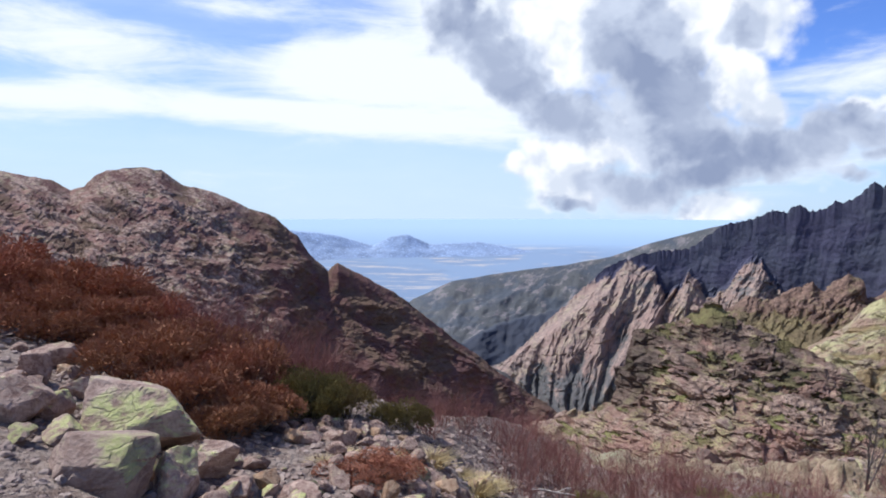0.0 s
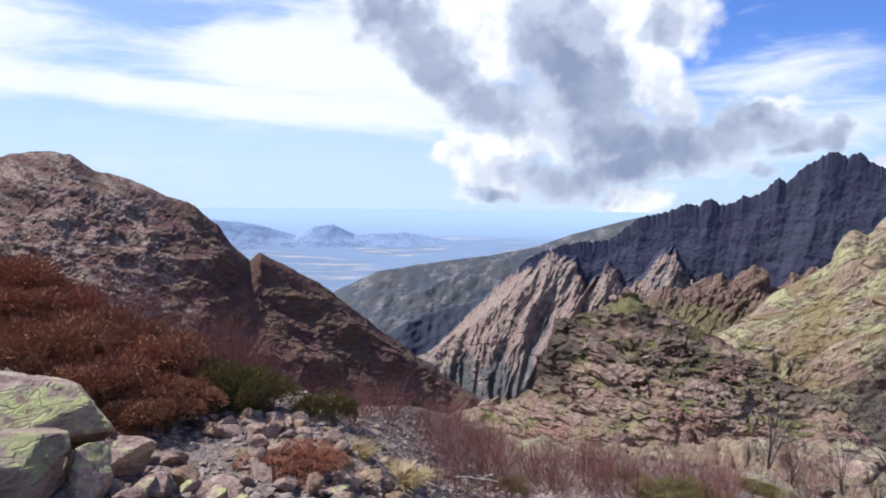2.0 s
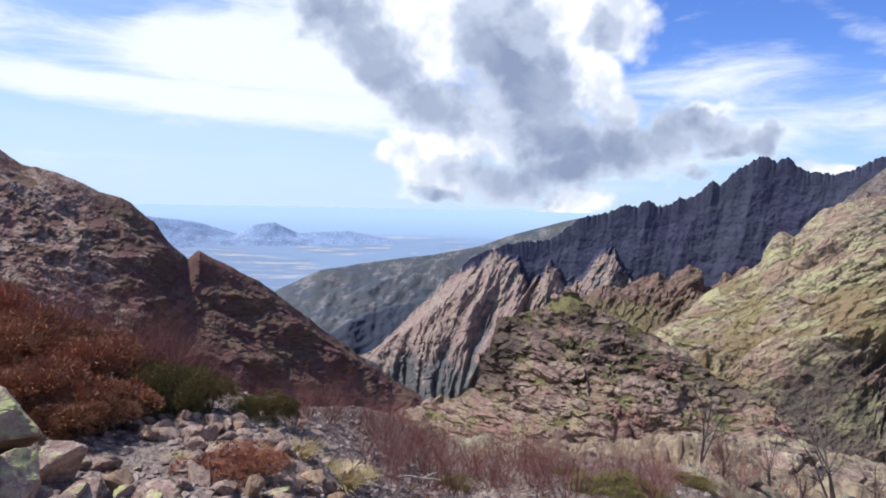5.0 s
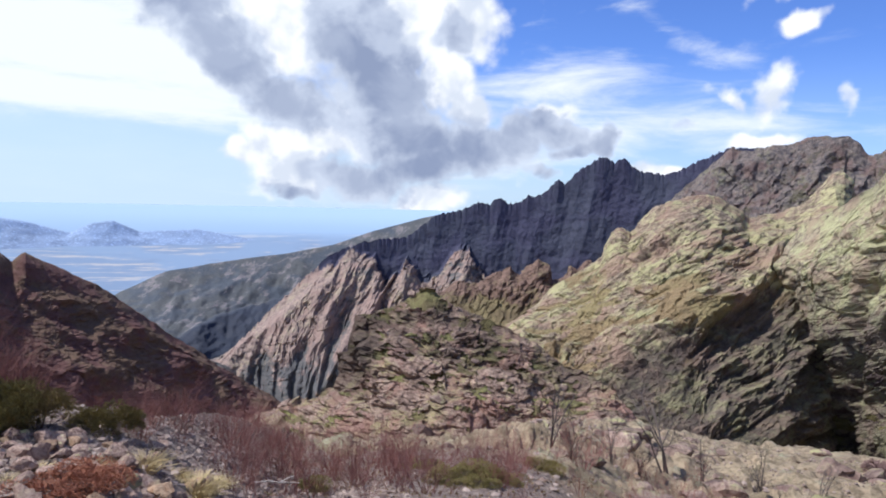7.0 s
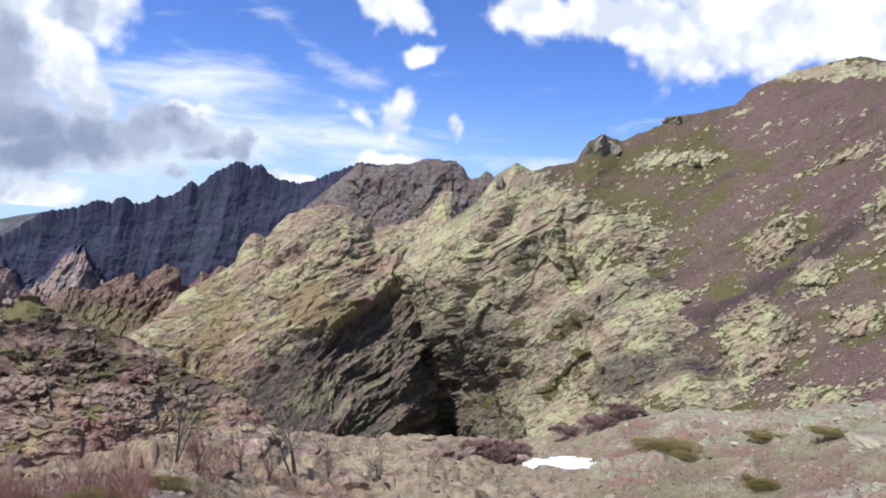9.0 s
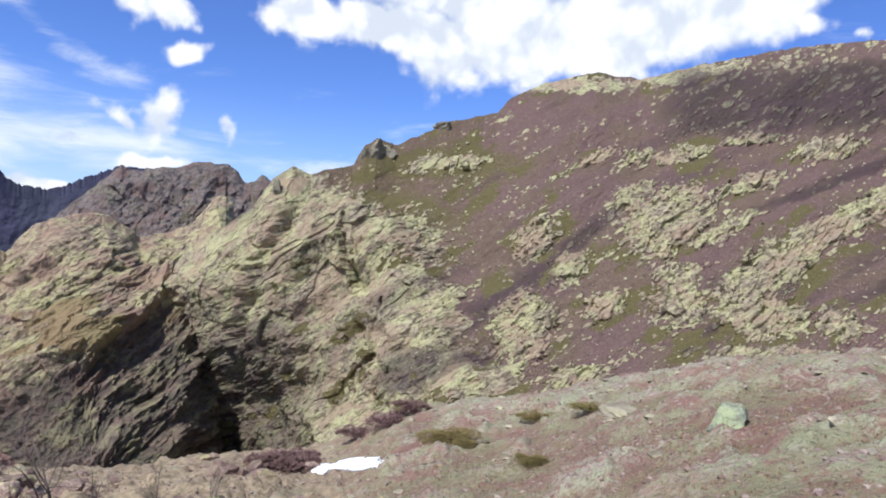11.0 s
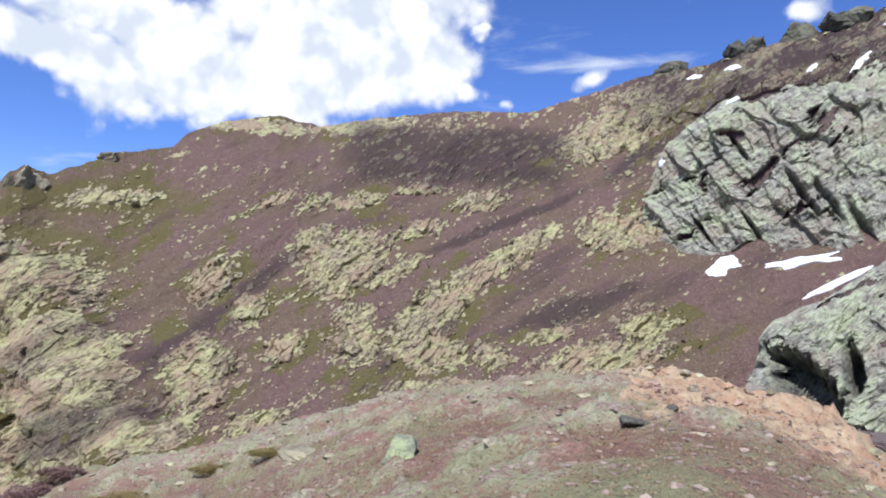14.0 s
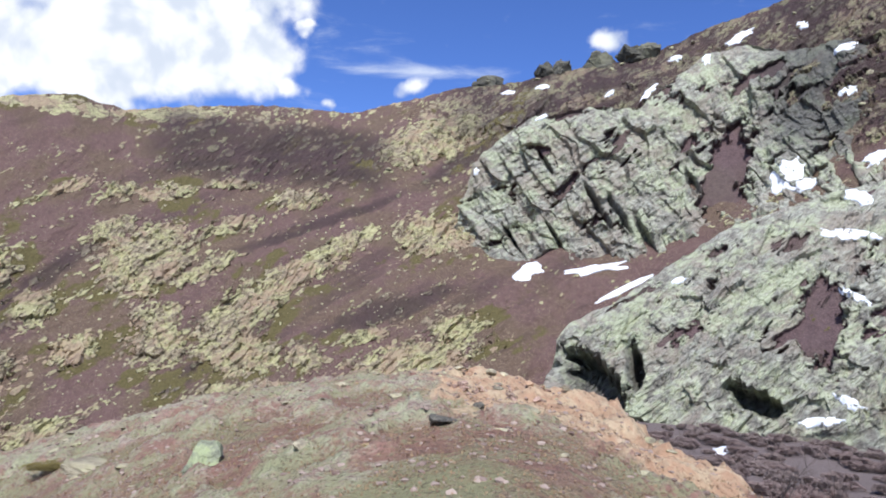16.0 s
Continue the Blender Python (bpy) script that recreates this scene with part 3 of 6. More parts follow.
KNOLL_CREST = [(2, 62, -21.6), (5.2, 61, -18.6), (9, 61, -17.3), (12.6, 60, -16), (13.7, 60, -14.9), (14.2, 60, -12.2), (15.4, 59, -8.8), (18.4, 58, -7.9), (19.2, 58, -7.3), (20.1, 58, -6.6), (21.0, 58, -6.2), (22.0, 58, -6.6), (23, 57, -7.5), (26.2, 57, -8.4), (29.3, 56, -9.7), (32.5, 55, -11.3), (36.6, 52, -12.3), (38.4, 51, -13.8), (41, 50, -15.6)]
KNOLL_FOOT = [(2, 50, -18.1), (8, 47, -16.4), (12.6, 45, -15.2), (18, 43, -14.7), (25.8, 40, -14.8), (32, 42, -14.1), (41, 45, -15.2)]


LAND = []  # (object, tree of its faces) to set things on


def massif(name, crest, foot, fine, n_up, bow, relief, material, label, back=0.5, jag=(0, 1), still=0.35, sharp=False, level=None):
    """A mountain: its face runs from foot to crest, its far side falls away behind.
    fine: degrees of bearing between columns; bow: above 1 the face is hollow, below 1 it bulges; jag: height and width of the crest's teeth."""
    cb, cr, cz = (np.array(v, dtype=float) for v in zip(*crest))
    fb, fr, fz = (np.array(v, dtype=float) for v in zip(*foot))
    bearings = np.arange(cb[0], cb[-1] + fine, fine)
    n = len(bearings)
    rc, zc = np.interp(bearings, cb, cr), np.interp(bearings, cb, cz)
    rf, zf = np.interp(bearings, fb, fr), np.interp(bearings, fb, fz)
    half = int(1.6 / fine)
    bell = np.exp(-0.5 * (np.arange(-2 * half, 2 * half + 1) / half) ** 2)
    rc, rf, zf, zs = (np.convolve(np.pad(v, 2 * half, "edge"), bell / bell.sum(), "valid") for v in (rc, rf, zf, zc))
    tops, zc = zc - zs, zs
    s = np.linspace(0, 1, 120)[:, None]
    r = rf + (rc - rf) * s
    z = zf + (zc - zf) * (s ** bow)
    # rows at even steps of height angle from the camera, so that the face is evenly fine
    slope = np.maximum.accumulate((z - EYE) / r + np.linspace(0, 1e-5, 120)[:, None], 0)
    want = np.linspace(0, 1, n_up)
    K = np.empty((n_up, n))
    for j in range(n):
        k = np.interp(slope[0, j] + (slope[-1, j] - slope[0, j]) * want, slope[:, j], s[:, 0])
        K[:, j] = 0.8 * k + 0.2 * want
    R, Z = rf + (rc - rf) * K, zf + (zc - zf) * K ** bow
    Z = Z + tops * smooth(K, 0.6, 1.0)                                      # notches and knobs belong to the crest alone
    if jag[0]:
        teeth = fbm(polar(bearings, rc, zc * 0) / jag[1], 4, 0.6, 31, True) - 0.25
        Z = Z + jag[0] * teeth * smooth(K, 0.86, 1.0)
    bs = np.linspace(0, 1, 13)[1:, None]
    RB = rc + (rc - rf) * back * bs + 2 * bs
    ZB = Z[-1] + (np.minimum(zf, zc) - 20 - Z[-1]) * bs ** 1.2
    RS, ZS = rf - 3 + 0 * rf, zf - 45                                     # its root, under the ground
    R, Z = np.vstack([RS, R, RB]), np.vstack([ZS, Z, ZB])
    U = np.repeat(bearings[None], len(R), 0)
    P = polar(U, R, Z)
    nrm = np.cross(np.gradient(P, axis=1), np.gradient(P, axis=0))
    nrm /= np.linalg.norm(nrm, axis=-1, keepdims=True) + 1e-9
    nrm = nrm * np.array([1, 1, 0.35])                                      # relief kept mostly horizontal to suit the camera's view of the face
    nrm /= np.linalg.norm(nrm, axis=-1, keepdims=True) + 1e-9
    E = np.degrees(np.arctan2(Z - EYE, R))
    lift, rock, *more = relief(P.reshape(-1, 3), U.ravel(), E.ravel())
    lift = (lift.reshape(R.shape) - (lift.mean() if level is None else level)) * R / 57.3              # relief is given in degrees, as it looks from the pass
    hold = np.concatenate([[0], smooth(np.linspace(0, 1, n_up), 0, 0.04) * (1 - (1 - still) * smooth(np.linspace(0, 1, n_up), 0.8, 1)), np.zeros(12)])
    edge = np.minimum(smooth(np.arange(n), 0, 3), smooth(n - 1 - np.arange(n), 0, 3))
    flat = (P + nrm * (lift * edge * hold[:, None])[..., None]).reshape(-1, 3)
    ob = new(name, mesh_from(name, flat, grid_faces(*R.shape), material, {"rock": rock, "dark": more[0] if more else rock * 0, "moss": more[1] if len(more) > 1 else rock * 0}, not sharp))
    LAND.append((ob, BVHTree.FromPolygons([Vector(v) for v in flat], grid_faces(*R.shape).tolist())))
    return tagged(ob, label, "mountain", kind="structure")


def lean(u, e, along, across, angle):
    """Coordinates for bedding that climbs at that angle: stretched along it, thin across."""
    c, s = math.cos(radians(angle)), math.sin(radians(angle))
    return np.stack([(u * c + e * s) / along, (e * c - u * s) / across, 0 * u + 0.37], 1)


def crags(q, salt=0, tilt=0.75):
    """Broken rock: plane facets of uneven height and tilt that meet at sharp steps, about -0.5 to 0.5."""
    q = q + 0.22 * np.stack([fbm(q, 3, 0.5, salt + 1), fbm(q, 3, 0.5, salt + 2), 0 * q[:, 0]], 1)
    base = np.floor(q[:, :2]).astype(np.int64)
    best, out = np.full(len(q), 9.0), np.zeros(len(q))
    zero = 0 * base[:, 0]
    for dx in (-1, 0, 1):
        for dy in (-1, 0, 1):
            cx, cy = base[:, 0] + dx, base[:, 1] + dy
            h1, h2 = _hash(cx, cy, zero, salt), _hash(cx, cy, zero, salt + 7)
            ox, oy = q[:, 0] - cx - (h1 & 255) / 255, q[:, 1] - cy - (h1 >> 8) / 255
            d = ox * ox + oy * oy
            near = d < best
            gx, gy = ((h2 >> 8) & 15) / 7.5 - 1, ((h2 >> 12) & 15) / 7.5 - 1
            out = np.where(near, (h2 & 255) / 255 - 0.5 + tilt * (gx * ox + gy * oy - 0.25 * oy), out)
            best = np.where(near, d, best)
    return out


def relief_left(p, u, e):
    big, face = fbm(lean(u, e, 10, 5, -32), 4, 0.5, 3, True), fbm(lean(u, e, 3.4, 1.5, -30), 4, 0.5, 4, True)
    rock = 0.24 + 0.16 * smooth(u, -12, -18) + 1.1 * fbm(lean(u, e, 1.3, 0.7, -25), 6, 0.74, 5) + 0.25 * face - 0.3 * smooth(u, -16, -6)
    return (big * 1.7 + face * 0.5 + crags(lean(u, e, 1.4, 0.8, -30), 8) * 0.14 + crags(lean(u, e, 0.6, 0.36, -30), 9) * 0.11
            + crags(lean(u, e, 0.3, 0.2, 20), 10) * 0.08 + fbm(lean(u, e, 0.5, 0.4, 0), 4, 0.65, 6) * 0.14), rock


def shards(u, e, along, across, angle, density, salt):
    """Blocks of rock standing out singly: how much rock there is and how high it stands. density: the share of blocks that are there."""
    q = lean(u, e, along, across, angle)
    q = q + 0.28 * np.stack([fbm(q * 0.8, 3, 0.5, salt + 1), fbm(q * 0.8, 3, 0.5, salt + 2), 0 * u], 1)
    d1, d2, who = cells(q, salt)
    there = smooth(density - who, -0.02, 0.05) * smooth(d2 - d1, 0.04, 0.2)
    return there, there * (0.45 + 0.9 * ((who * 7.31) % 1.0))


# above this line shade is painted, below it sunlit buttresses: bearing and height angle
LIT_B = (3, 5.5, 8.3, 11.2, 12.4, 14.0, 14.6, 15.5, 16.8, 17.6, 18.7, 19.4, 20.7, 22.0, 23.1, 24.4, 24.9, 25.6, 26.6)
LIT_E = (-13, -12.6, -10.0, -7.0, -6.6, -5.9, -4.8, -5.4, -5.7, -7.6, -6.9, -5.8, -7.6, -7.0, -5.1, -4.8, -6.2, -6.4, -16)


def relief_dark(p, u, e):
    w = u - 0.42 * e
    ribs = fbm(np.stack([(u - 0.16 * e) / 3.4, e / 16, 0 * u], 1), 3, 0.5, 11, True)
    walls = fbm(np.stack([w / 2.5, e / 11, 0 * u], 1), 3, 0.5, 17, True)     # broad buttresses that slant down the face
    w = w + 0.7 * fbm(lean(u, e, 2.0, 2.0, 0), 4, 0.6, 10)
    chutes = fbm(np.stack([w / 0.8, e / 4, 0 * u], 1), 4, 0.6, 13, True)
    fine = fbm(np.stack([(u - 0.16 * e) / 1.0, e / 8.0, 0 * u], 1), 3, 0.5, 12, True)
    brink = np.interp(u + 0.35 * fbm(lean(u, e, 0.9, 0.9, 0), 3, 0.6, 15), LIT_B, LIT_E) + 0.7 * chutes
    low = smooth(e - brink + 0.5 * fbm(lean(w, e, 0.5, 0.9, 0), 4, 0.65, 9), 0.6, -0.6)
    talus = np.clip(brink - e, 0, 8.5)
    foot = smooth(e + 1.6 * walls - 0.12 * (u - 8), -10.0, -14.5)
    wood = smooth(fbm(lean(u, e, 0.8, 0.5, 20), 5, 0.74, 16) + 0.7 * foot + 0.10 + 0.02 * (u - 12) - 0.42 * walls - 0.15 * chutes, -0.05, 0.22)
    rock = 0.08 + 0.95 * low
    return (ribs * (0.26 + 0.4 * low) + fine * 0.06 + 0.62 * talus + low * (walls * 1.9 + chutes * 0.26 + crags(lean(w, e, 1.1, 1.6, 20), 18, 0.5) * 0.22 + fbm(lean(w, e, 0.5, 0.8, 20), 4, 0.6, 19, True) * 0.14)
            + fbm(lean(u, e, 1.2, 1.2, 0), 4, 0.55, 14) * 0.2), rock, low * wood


def relief_mid(p, u, e):
    spur = fbm(lean(u, e, 5, 3.2, 48), 4, 0.5, 21, True)
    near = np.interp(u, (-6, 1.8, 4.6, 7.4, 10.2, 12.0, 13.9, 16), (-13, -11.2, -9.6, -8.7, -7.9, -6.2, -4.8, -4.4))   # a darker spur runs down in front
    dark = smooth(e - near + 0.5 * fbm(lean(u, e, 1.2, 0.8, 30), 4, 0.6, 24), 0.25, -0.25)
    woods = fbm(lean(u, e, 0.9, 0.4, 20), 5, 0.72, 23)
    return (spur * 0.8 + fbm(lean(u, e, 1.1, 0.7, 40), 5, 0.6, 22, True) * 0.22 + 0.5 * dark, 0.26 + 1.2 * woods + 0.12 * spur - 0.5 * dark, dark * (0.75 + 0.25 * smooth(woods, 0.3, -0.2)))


def relief_far(p, u, e):
    return fbm(lean(u, e, 4, 1.5, 0), 5, 0.55, 25, True) * 0.2, 0.3 + 0 * u


def relief_pin(p, u, e):
    bare = 0.45 + 0.55 * smooth(e, -9.6, -7.6)
    return (fbm(lean(u, e, 3, 1.2, 60), 5, 0.55, 41, True) * (0.2 + 0.5 * bare) + bare * (crags(lean(u, e, 1.2, 0.7, 65), 42) * 0.5 + crags(lean(u, e, 0.5, 0.3, 55), 45) * 0.22) + fbm(lean(u, e, 0.5, 0.4, 0), 4, 0.6, 43) * 0.08,
            0.85 + 0.5 * fbm(lean(u, e, 2, 1, 30), 4, 0.6, 44) - 0.75 * smooth(e + 2.2 * fbm(lean(u, e, 1.5, 1, 0), 5, 0.65, 46), -7.2, -9.6))


def relief_green(p, u, e):
    big = fbm(lean(u, e, 14, 4.0, 34), 3, 0.5, 54, True)
    beds = fbm(lean(u, e, 6.5, 1.5, 33), 5, 0.52, 51, True)
    gully = smooth(u, 37, 46) * smooth(e, -3, -11)
    below = smooth(e - (-14.0 + 0.62 * (u - 34.5)) + 0.8 * beds, 0.4, -0.8) * smooth(u, 33, 35.5)   # gully: broken rock and bushes, with its shade painted dark
    below = below * (0.55 + 0.45 * smooth(fbm(lean(u, e, 1.6, 0.8, 50), 4, 0.65, 60), -0.3, 0.2))
    grass = smooth(fbm(lean(u, e, 4, 1.2, 25), 4, 0.6, 57), -0.05, 0.2) * smooth(e, -4, -8)
    rock = 0.58 + 0.7 * fbm(lean(u, e, 5, 1.1, 33), 5, 0.65, 52) + 0.25 * beds + 0.5 * below - 0.5 * grass
    # clefts are cut in and their shade is painted dark too
    cleft = smooth(fbm(lean(u, e, 4, 0.9, 40), 4, 0.62, 58), 0.27, 0.42)
    turn = np.clip(-14.0 + 0.62 * (u - 34.5) + 0.7 * beds - e, 0, 6.5) * smooth(u, 33, 35.5)
    return (big * 1.5 + beds * 0.65 - 0.30 * turn + crags(lean(u, e, 2.0, 0.8, 36), 53) * (0.30 + 0.25 * gully - 0.3 * below) + crags(lean(u, e, 0.8, 0.36, 36), 56) * 0.16 + crags(lean(u, e, 0.36, 0.2, 30), 59) * 0.07
            + fbm(lean(u, e, 0.4, 0.3, 0), 3, 0.6, 55) * 0.04 - 0.8 * below - 0.45 * cleft), rock, np.maximum(below * 0.95, cleft * 0.7)


def relief_back(p, u, e):
    return (fbm(lean(u, e, 4, 4, 60), 4, 0.5, 61, True) * 1.4 + fbm(lean(u, e, 1.1, 0.9, 60), 4, 0.55, 62, True) * 0.35 + crags(lean(u, e, 1.2, 0.8, 60), 64) * 0.22 + crags(lean(u, e, 0.5, 0.4, 50), 67) * 0.1,
            0.65 + 0.6 * fbm(lean(u, e, 2, 1, 30), 4, 0.6, 63))


# bearing, height angle, half sizes, slant (degrees), of the outcrops that stand out of the heath
OUTCROPS = [(86.5, 2.4, 3.4, 2.4, 30), (83.9, 4.1, 1.7, 0.9, 20), (93.6, -1.3, 4.2, 1.6, 38), (97.8, 2.0, 3.6, 1.1, 28), (93.8, -4.6, 3.3, 1.5, 0), (87.5, -4.1, 2.0, 1.6, 20), (87.2, -2.0, 1.9, 0.9, 10), (82.0, -4.7, 1.5, 1.1, 20), (75.7, -6.8, 2.4, 3.0, -25), (80.3, -11.0, 2.2, 1.5, 10), (106.8, -4.7, 5.6, 1.7, 17), (110.6, -1.7, 2.1, 1.1, 10), (97.1, 7.7, 2.1, 0.6, 10), (76.2, 0.5, 2.1, 1.1, 45), (66.5, 0.0, 2.8, 1.7, -20), (69.2, 6.2, 3.2, 0.6, 5), (95.6, -7.3, 4.7, 0.7, 3)]
OUTCROPS += [(80.5, 6.9, 2.0, 0.4, 20), (87.1, 7.5, 2.2, 0.5, 15), (92.0, 8.5, 1.8, 0.4, 10), (108.6, 5.7, 3.2, 1.5, 10), (107.6, 13.3, 4.4, 1.5, 22), (79.3, 12.5, 4.8, 0.5, 0), (87.1, 13.3, 3.6, 0.6, 8), (74.3, -10.8, 2.8, 0.9, 35), (79.2, -1.6, 1.6, 1.2, 45), (92.4, 5.4, 1.8, 0.6, 20), (101.3, 4.7, 2.4, 0.8, 25), (84.6, 7.4, 1.4, 0.4, 20), (69.5, -7.4, 2.2, 1.1, 30), (103.3, -2.9, 1.6, 0.5, 10), (90.4, 1.7, 2.7, 0.7, 30), (98.9, -4.9, 1.7, 0.9, 0)]
BANDS = [(75.3, -3.4, 5.5, 1.1, 36), (71.2, -6.5, 3.1, 1.0, 40), (98.4, 5.8, 7.1, 0.4, 24), (79.9, 0.7, 2.8, 0.6, 40), (104.7, -0.7, 5.8, 0.7, 22), (94.5, -2.1, 1.7, 0.6, 40), (90.3, -6.0, 2.7, 0.7, 20), (110.5, 12.3, 3.1, 0.5, 35), (67.9, -10.9, 3.0, 1.5, 30), (73.1, -9.1, 2.7, 0.9, 30)]  # gullies of dark heather


def spots_at(x, y, rows):
    """How far inside one of the leaning ovals each place lies, 1 at its middle."""
    out = np.zeros(len(x))
    for b, h, rb, rh, slant in rows:
        c, s = math.cos(radians(slant)), math.sin(radians(slant))
        p, q = (x - b) * c + (y - h) * s, (y - h) * c - (x - b) * s
        out = np.maximum(out, np.exp(-0.6 * ((p / rb) ** 2 + (q / rh) ** 2)))
    return out


def relief_big(p, u, e):
    w = u + 1.0 * fbm(lean(u, e, 2.4, 1.2, 30), 4, 0.62, 71), e + 0.7 * fbm(lean(u, e, 2.0, 1.0, 30), 4, 0.62, 72)
    spot = spots_at(w[0], w[1], OUTCROPS)
    side = np.where(e > 0, 66.5 - 1.7 * e, 66.5 - 0.55 * e) + 3.0 * fbm(lean(u, e, 3.5, 1.8, 35), 4, 0.6, 68)
    face = smooth(u - side, 2.2, -2.2)                                # the bare cliff at the near end
    high = smooth(w[0], 103, 108) * smooth(w[1], 12.5, 14.0)          # bare upper ridge
    crest = smooth(w[0], 84, 88) * smooth(w[0], 106, 102) * smooth(w[1] + 1.2 * fbm(lean(u, e, 3, 1.2, 25), 4, 0.6, 61), 8.0, 9.8)
    bits = fbm(lean(u, e, 4.0, 1.1, 28), 5, 0.62, 74)
    streak = smooth(fbm(lean(u, e, 12, 2.2, 30), 3, 0.5, 70), -0.3, 0.4)
    green = smooth(fbm(lean(u, e, 3, 2, 40), 4, 0.55, 69), 0.12, 0.3) * face * smooth(e, 2, -4)
    core = smooth(spot + 0.8 * fbm(lean(u, e, 1.2, 0.5, 38), 5, 0.68, 62), 0.54, 0.64)   # unbroken rock inside an outcrop
    density = np.clip(0.62 * smooth(spot, 0.15, 0.9) + 0.55 * smooth(bits, -0.05, 0.35) * streak + 0.9 * face + 0.75 * high * (0.35 + 0.65 * smooth(bits, -0.1, 0.2)) + 0.12 * crest - 0.8 * green, 0, 1)
    t1, h1 = shards(u, e, 0.75, 0.34, 34, density, 75)
    t2, h2 = shards(u, e, 0.34, 0.2, 30, density * 0.9 + 0.05, 83)
    rock = np.clip(0.9 * np.maximum(t1, 0.9 * t2) + 1.0 * core + 0.6 * face - 0.7 * green, 0, 1.2)
    lift = 0.10 * h1 + 0.05 * h2 + 0.15 * spot + 0.10 * core + core * (crags(lean(u, e, 1.4, 0.7, 50), 73) * 0.34 + crags(lean(u, e, 0.55, 0.3, 40), 63) * 0.17)
    bare = smooth(face, 0.0, 1.0)
    lift = lift * (1 - 0.6 * bare)
    lift += bare * (fbm(lean(u, e, 9, 7, 65), 3, 0.5, 76, True) * 2.2 + fbm(lean(u, e, 5, 2.4, 58), 4, 0.45, 77, True) * 0.55 + crags(lean(u, e, 3.4, 1.9, 60), 84, 0.5) * 0.40 + crags(lean(u, e, 1.2, 0.7, 50), 85) * 0.13 + crags(lean(u, e, 0.5, 0.3, 45), 82) * 0.06)
    cleft = smooth(np.abs(u - 54.6 - 0.35 * (e + 5) + 0.8 * bits), 0.9, 0.0) * smooth(e, 3, 0) + 0.8 * smooth(np.abs(u - 61.5 + 0.2 * e + bits), 0.5, 0.0) * smooth(np.abs(e + 1), 4, 2)
    lift -= 1.2 * cleft
    lift += fbm(lean(u, e, 9, 4, 30), 4, 0.5, 78) * 1.3 + fbm(lean(u, e, 1.6, 0.7, 30), 3, 0.6, 79) * 0.16 + fbm(lean(u, e, 0.3, 0.2, 0), 2, 0.7, 80) * 0.06
    lift += (high + crest) * (fbm(lean(u, e, 2.5, 1.0, 35), 5, 0.6, 81, True) * 0.45) + high * (crags(lean(u, e, 2.6, 1.2, 40), 86) * 0.7 + crags(lean(u, e, 1.0, 0.5, 40), 87) * 0.3)
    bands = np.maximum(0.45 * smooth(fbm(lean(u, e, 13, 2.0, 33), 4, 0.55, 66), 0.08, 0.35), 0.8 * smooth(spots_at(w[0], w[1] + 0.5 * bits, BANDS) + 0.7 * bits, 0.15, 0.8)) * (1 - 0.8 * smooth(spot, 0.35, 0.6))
    # the gully's shade at the cliff foot is painted dark
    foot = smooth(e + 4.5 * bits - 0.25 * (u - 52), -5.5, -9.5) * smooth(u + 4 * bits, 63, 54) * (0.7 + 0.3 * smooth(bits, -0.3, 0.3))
    lift -= 0.7 * np.clip(-9.6 + 0.3 * (u - 52) - e - 1.5 * bits, 0, 4.5) * smooth(u, 62, 55)   # foot of the cliff, hollowed out to fall into shade
    rifts = smooth(fbm(lean(u, e, 2.6, 0.9, 62), 4, 0.6, 64), 0.36, 0.5) * face          # clefts in the bare rock, cut in and their shade painted dark
    lift -= 0.6 * rifts
    ridge_top = smooth(w[0], 106, 111) * smooth(w[1], 13.2, 14.4) * smooth(w[0] - 1.4 * (w[1] - 16), 96, 104)
    brow = crest * smooth(w[1], 14.0, 13.0) * (0.75 + 0.25 * smooth(bits, 0.3, -0.2))   # cloud shade under the skyline, painted dark over heath and broken rock
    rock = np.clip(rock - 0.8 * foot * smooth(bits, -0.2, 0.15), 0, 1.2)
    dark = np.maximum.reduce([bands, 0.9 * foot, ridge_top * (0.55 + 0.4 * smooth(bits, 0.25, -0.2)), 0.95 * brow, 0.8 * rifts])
    olive = smooth(fbm(lean(u, e, 5, 2.2, 30), 4, 0.6, 65), 0.0, 0.35)
    moss = np.clip(smooth(u, 79, 69) * smooth(e, -1, 3) * (0.45 + 0.5 * olive) + 0.9 * (0.3 + 0.7 * olive) * smooth(spot, 0.02, 0.2) + 0.4 * olive + 0.9 * smooth(e, -7, -9) * smooth(np.abs(u - 57.5), 3.5, 1.5) * smooth(bits, -0.15, 0.1) + green, 0, 1)
    return lift, rock, dark, moss


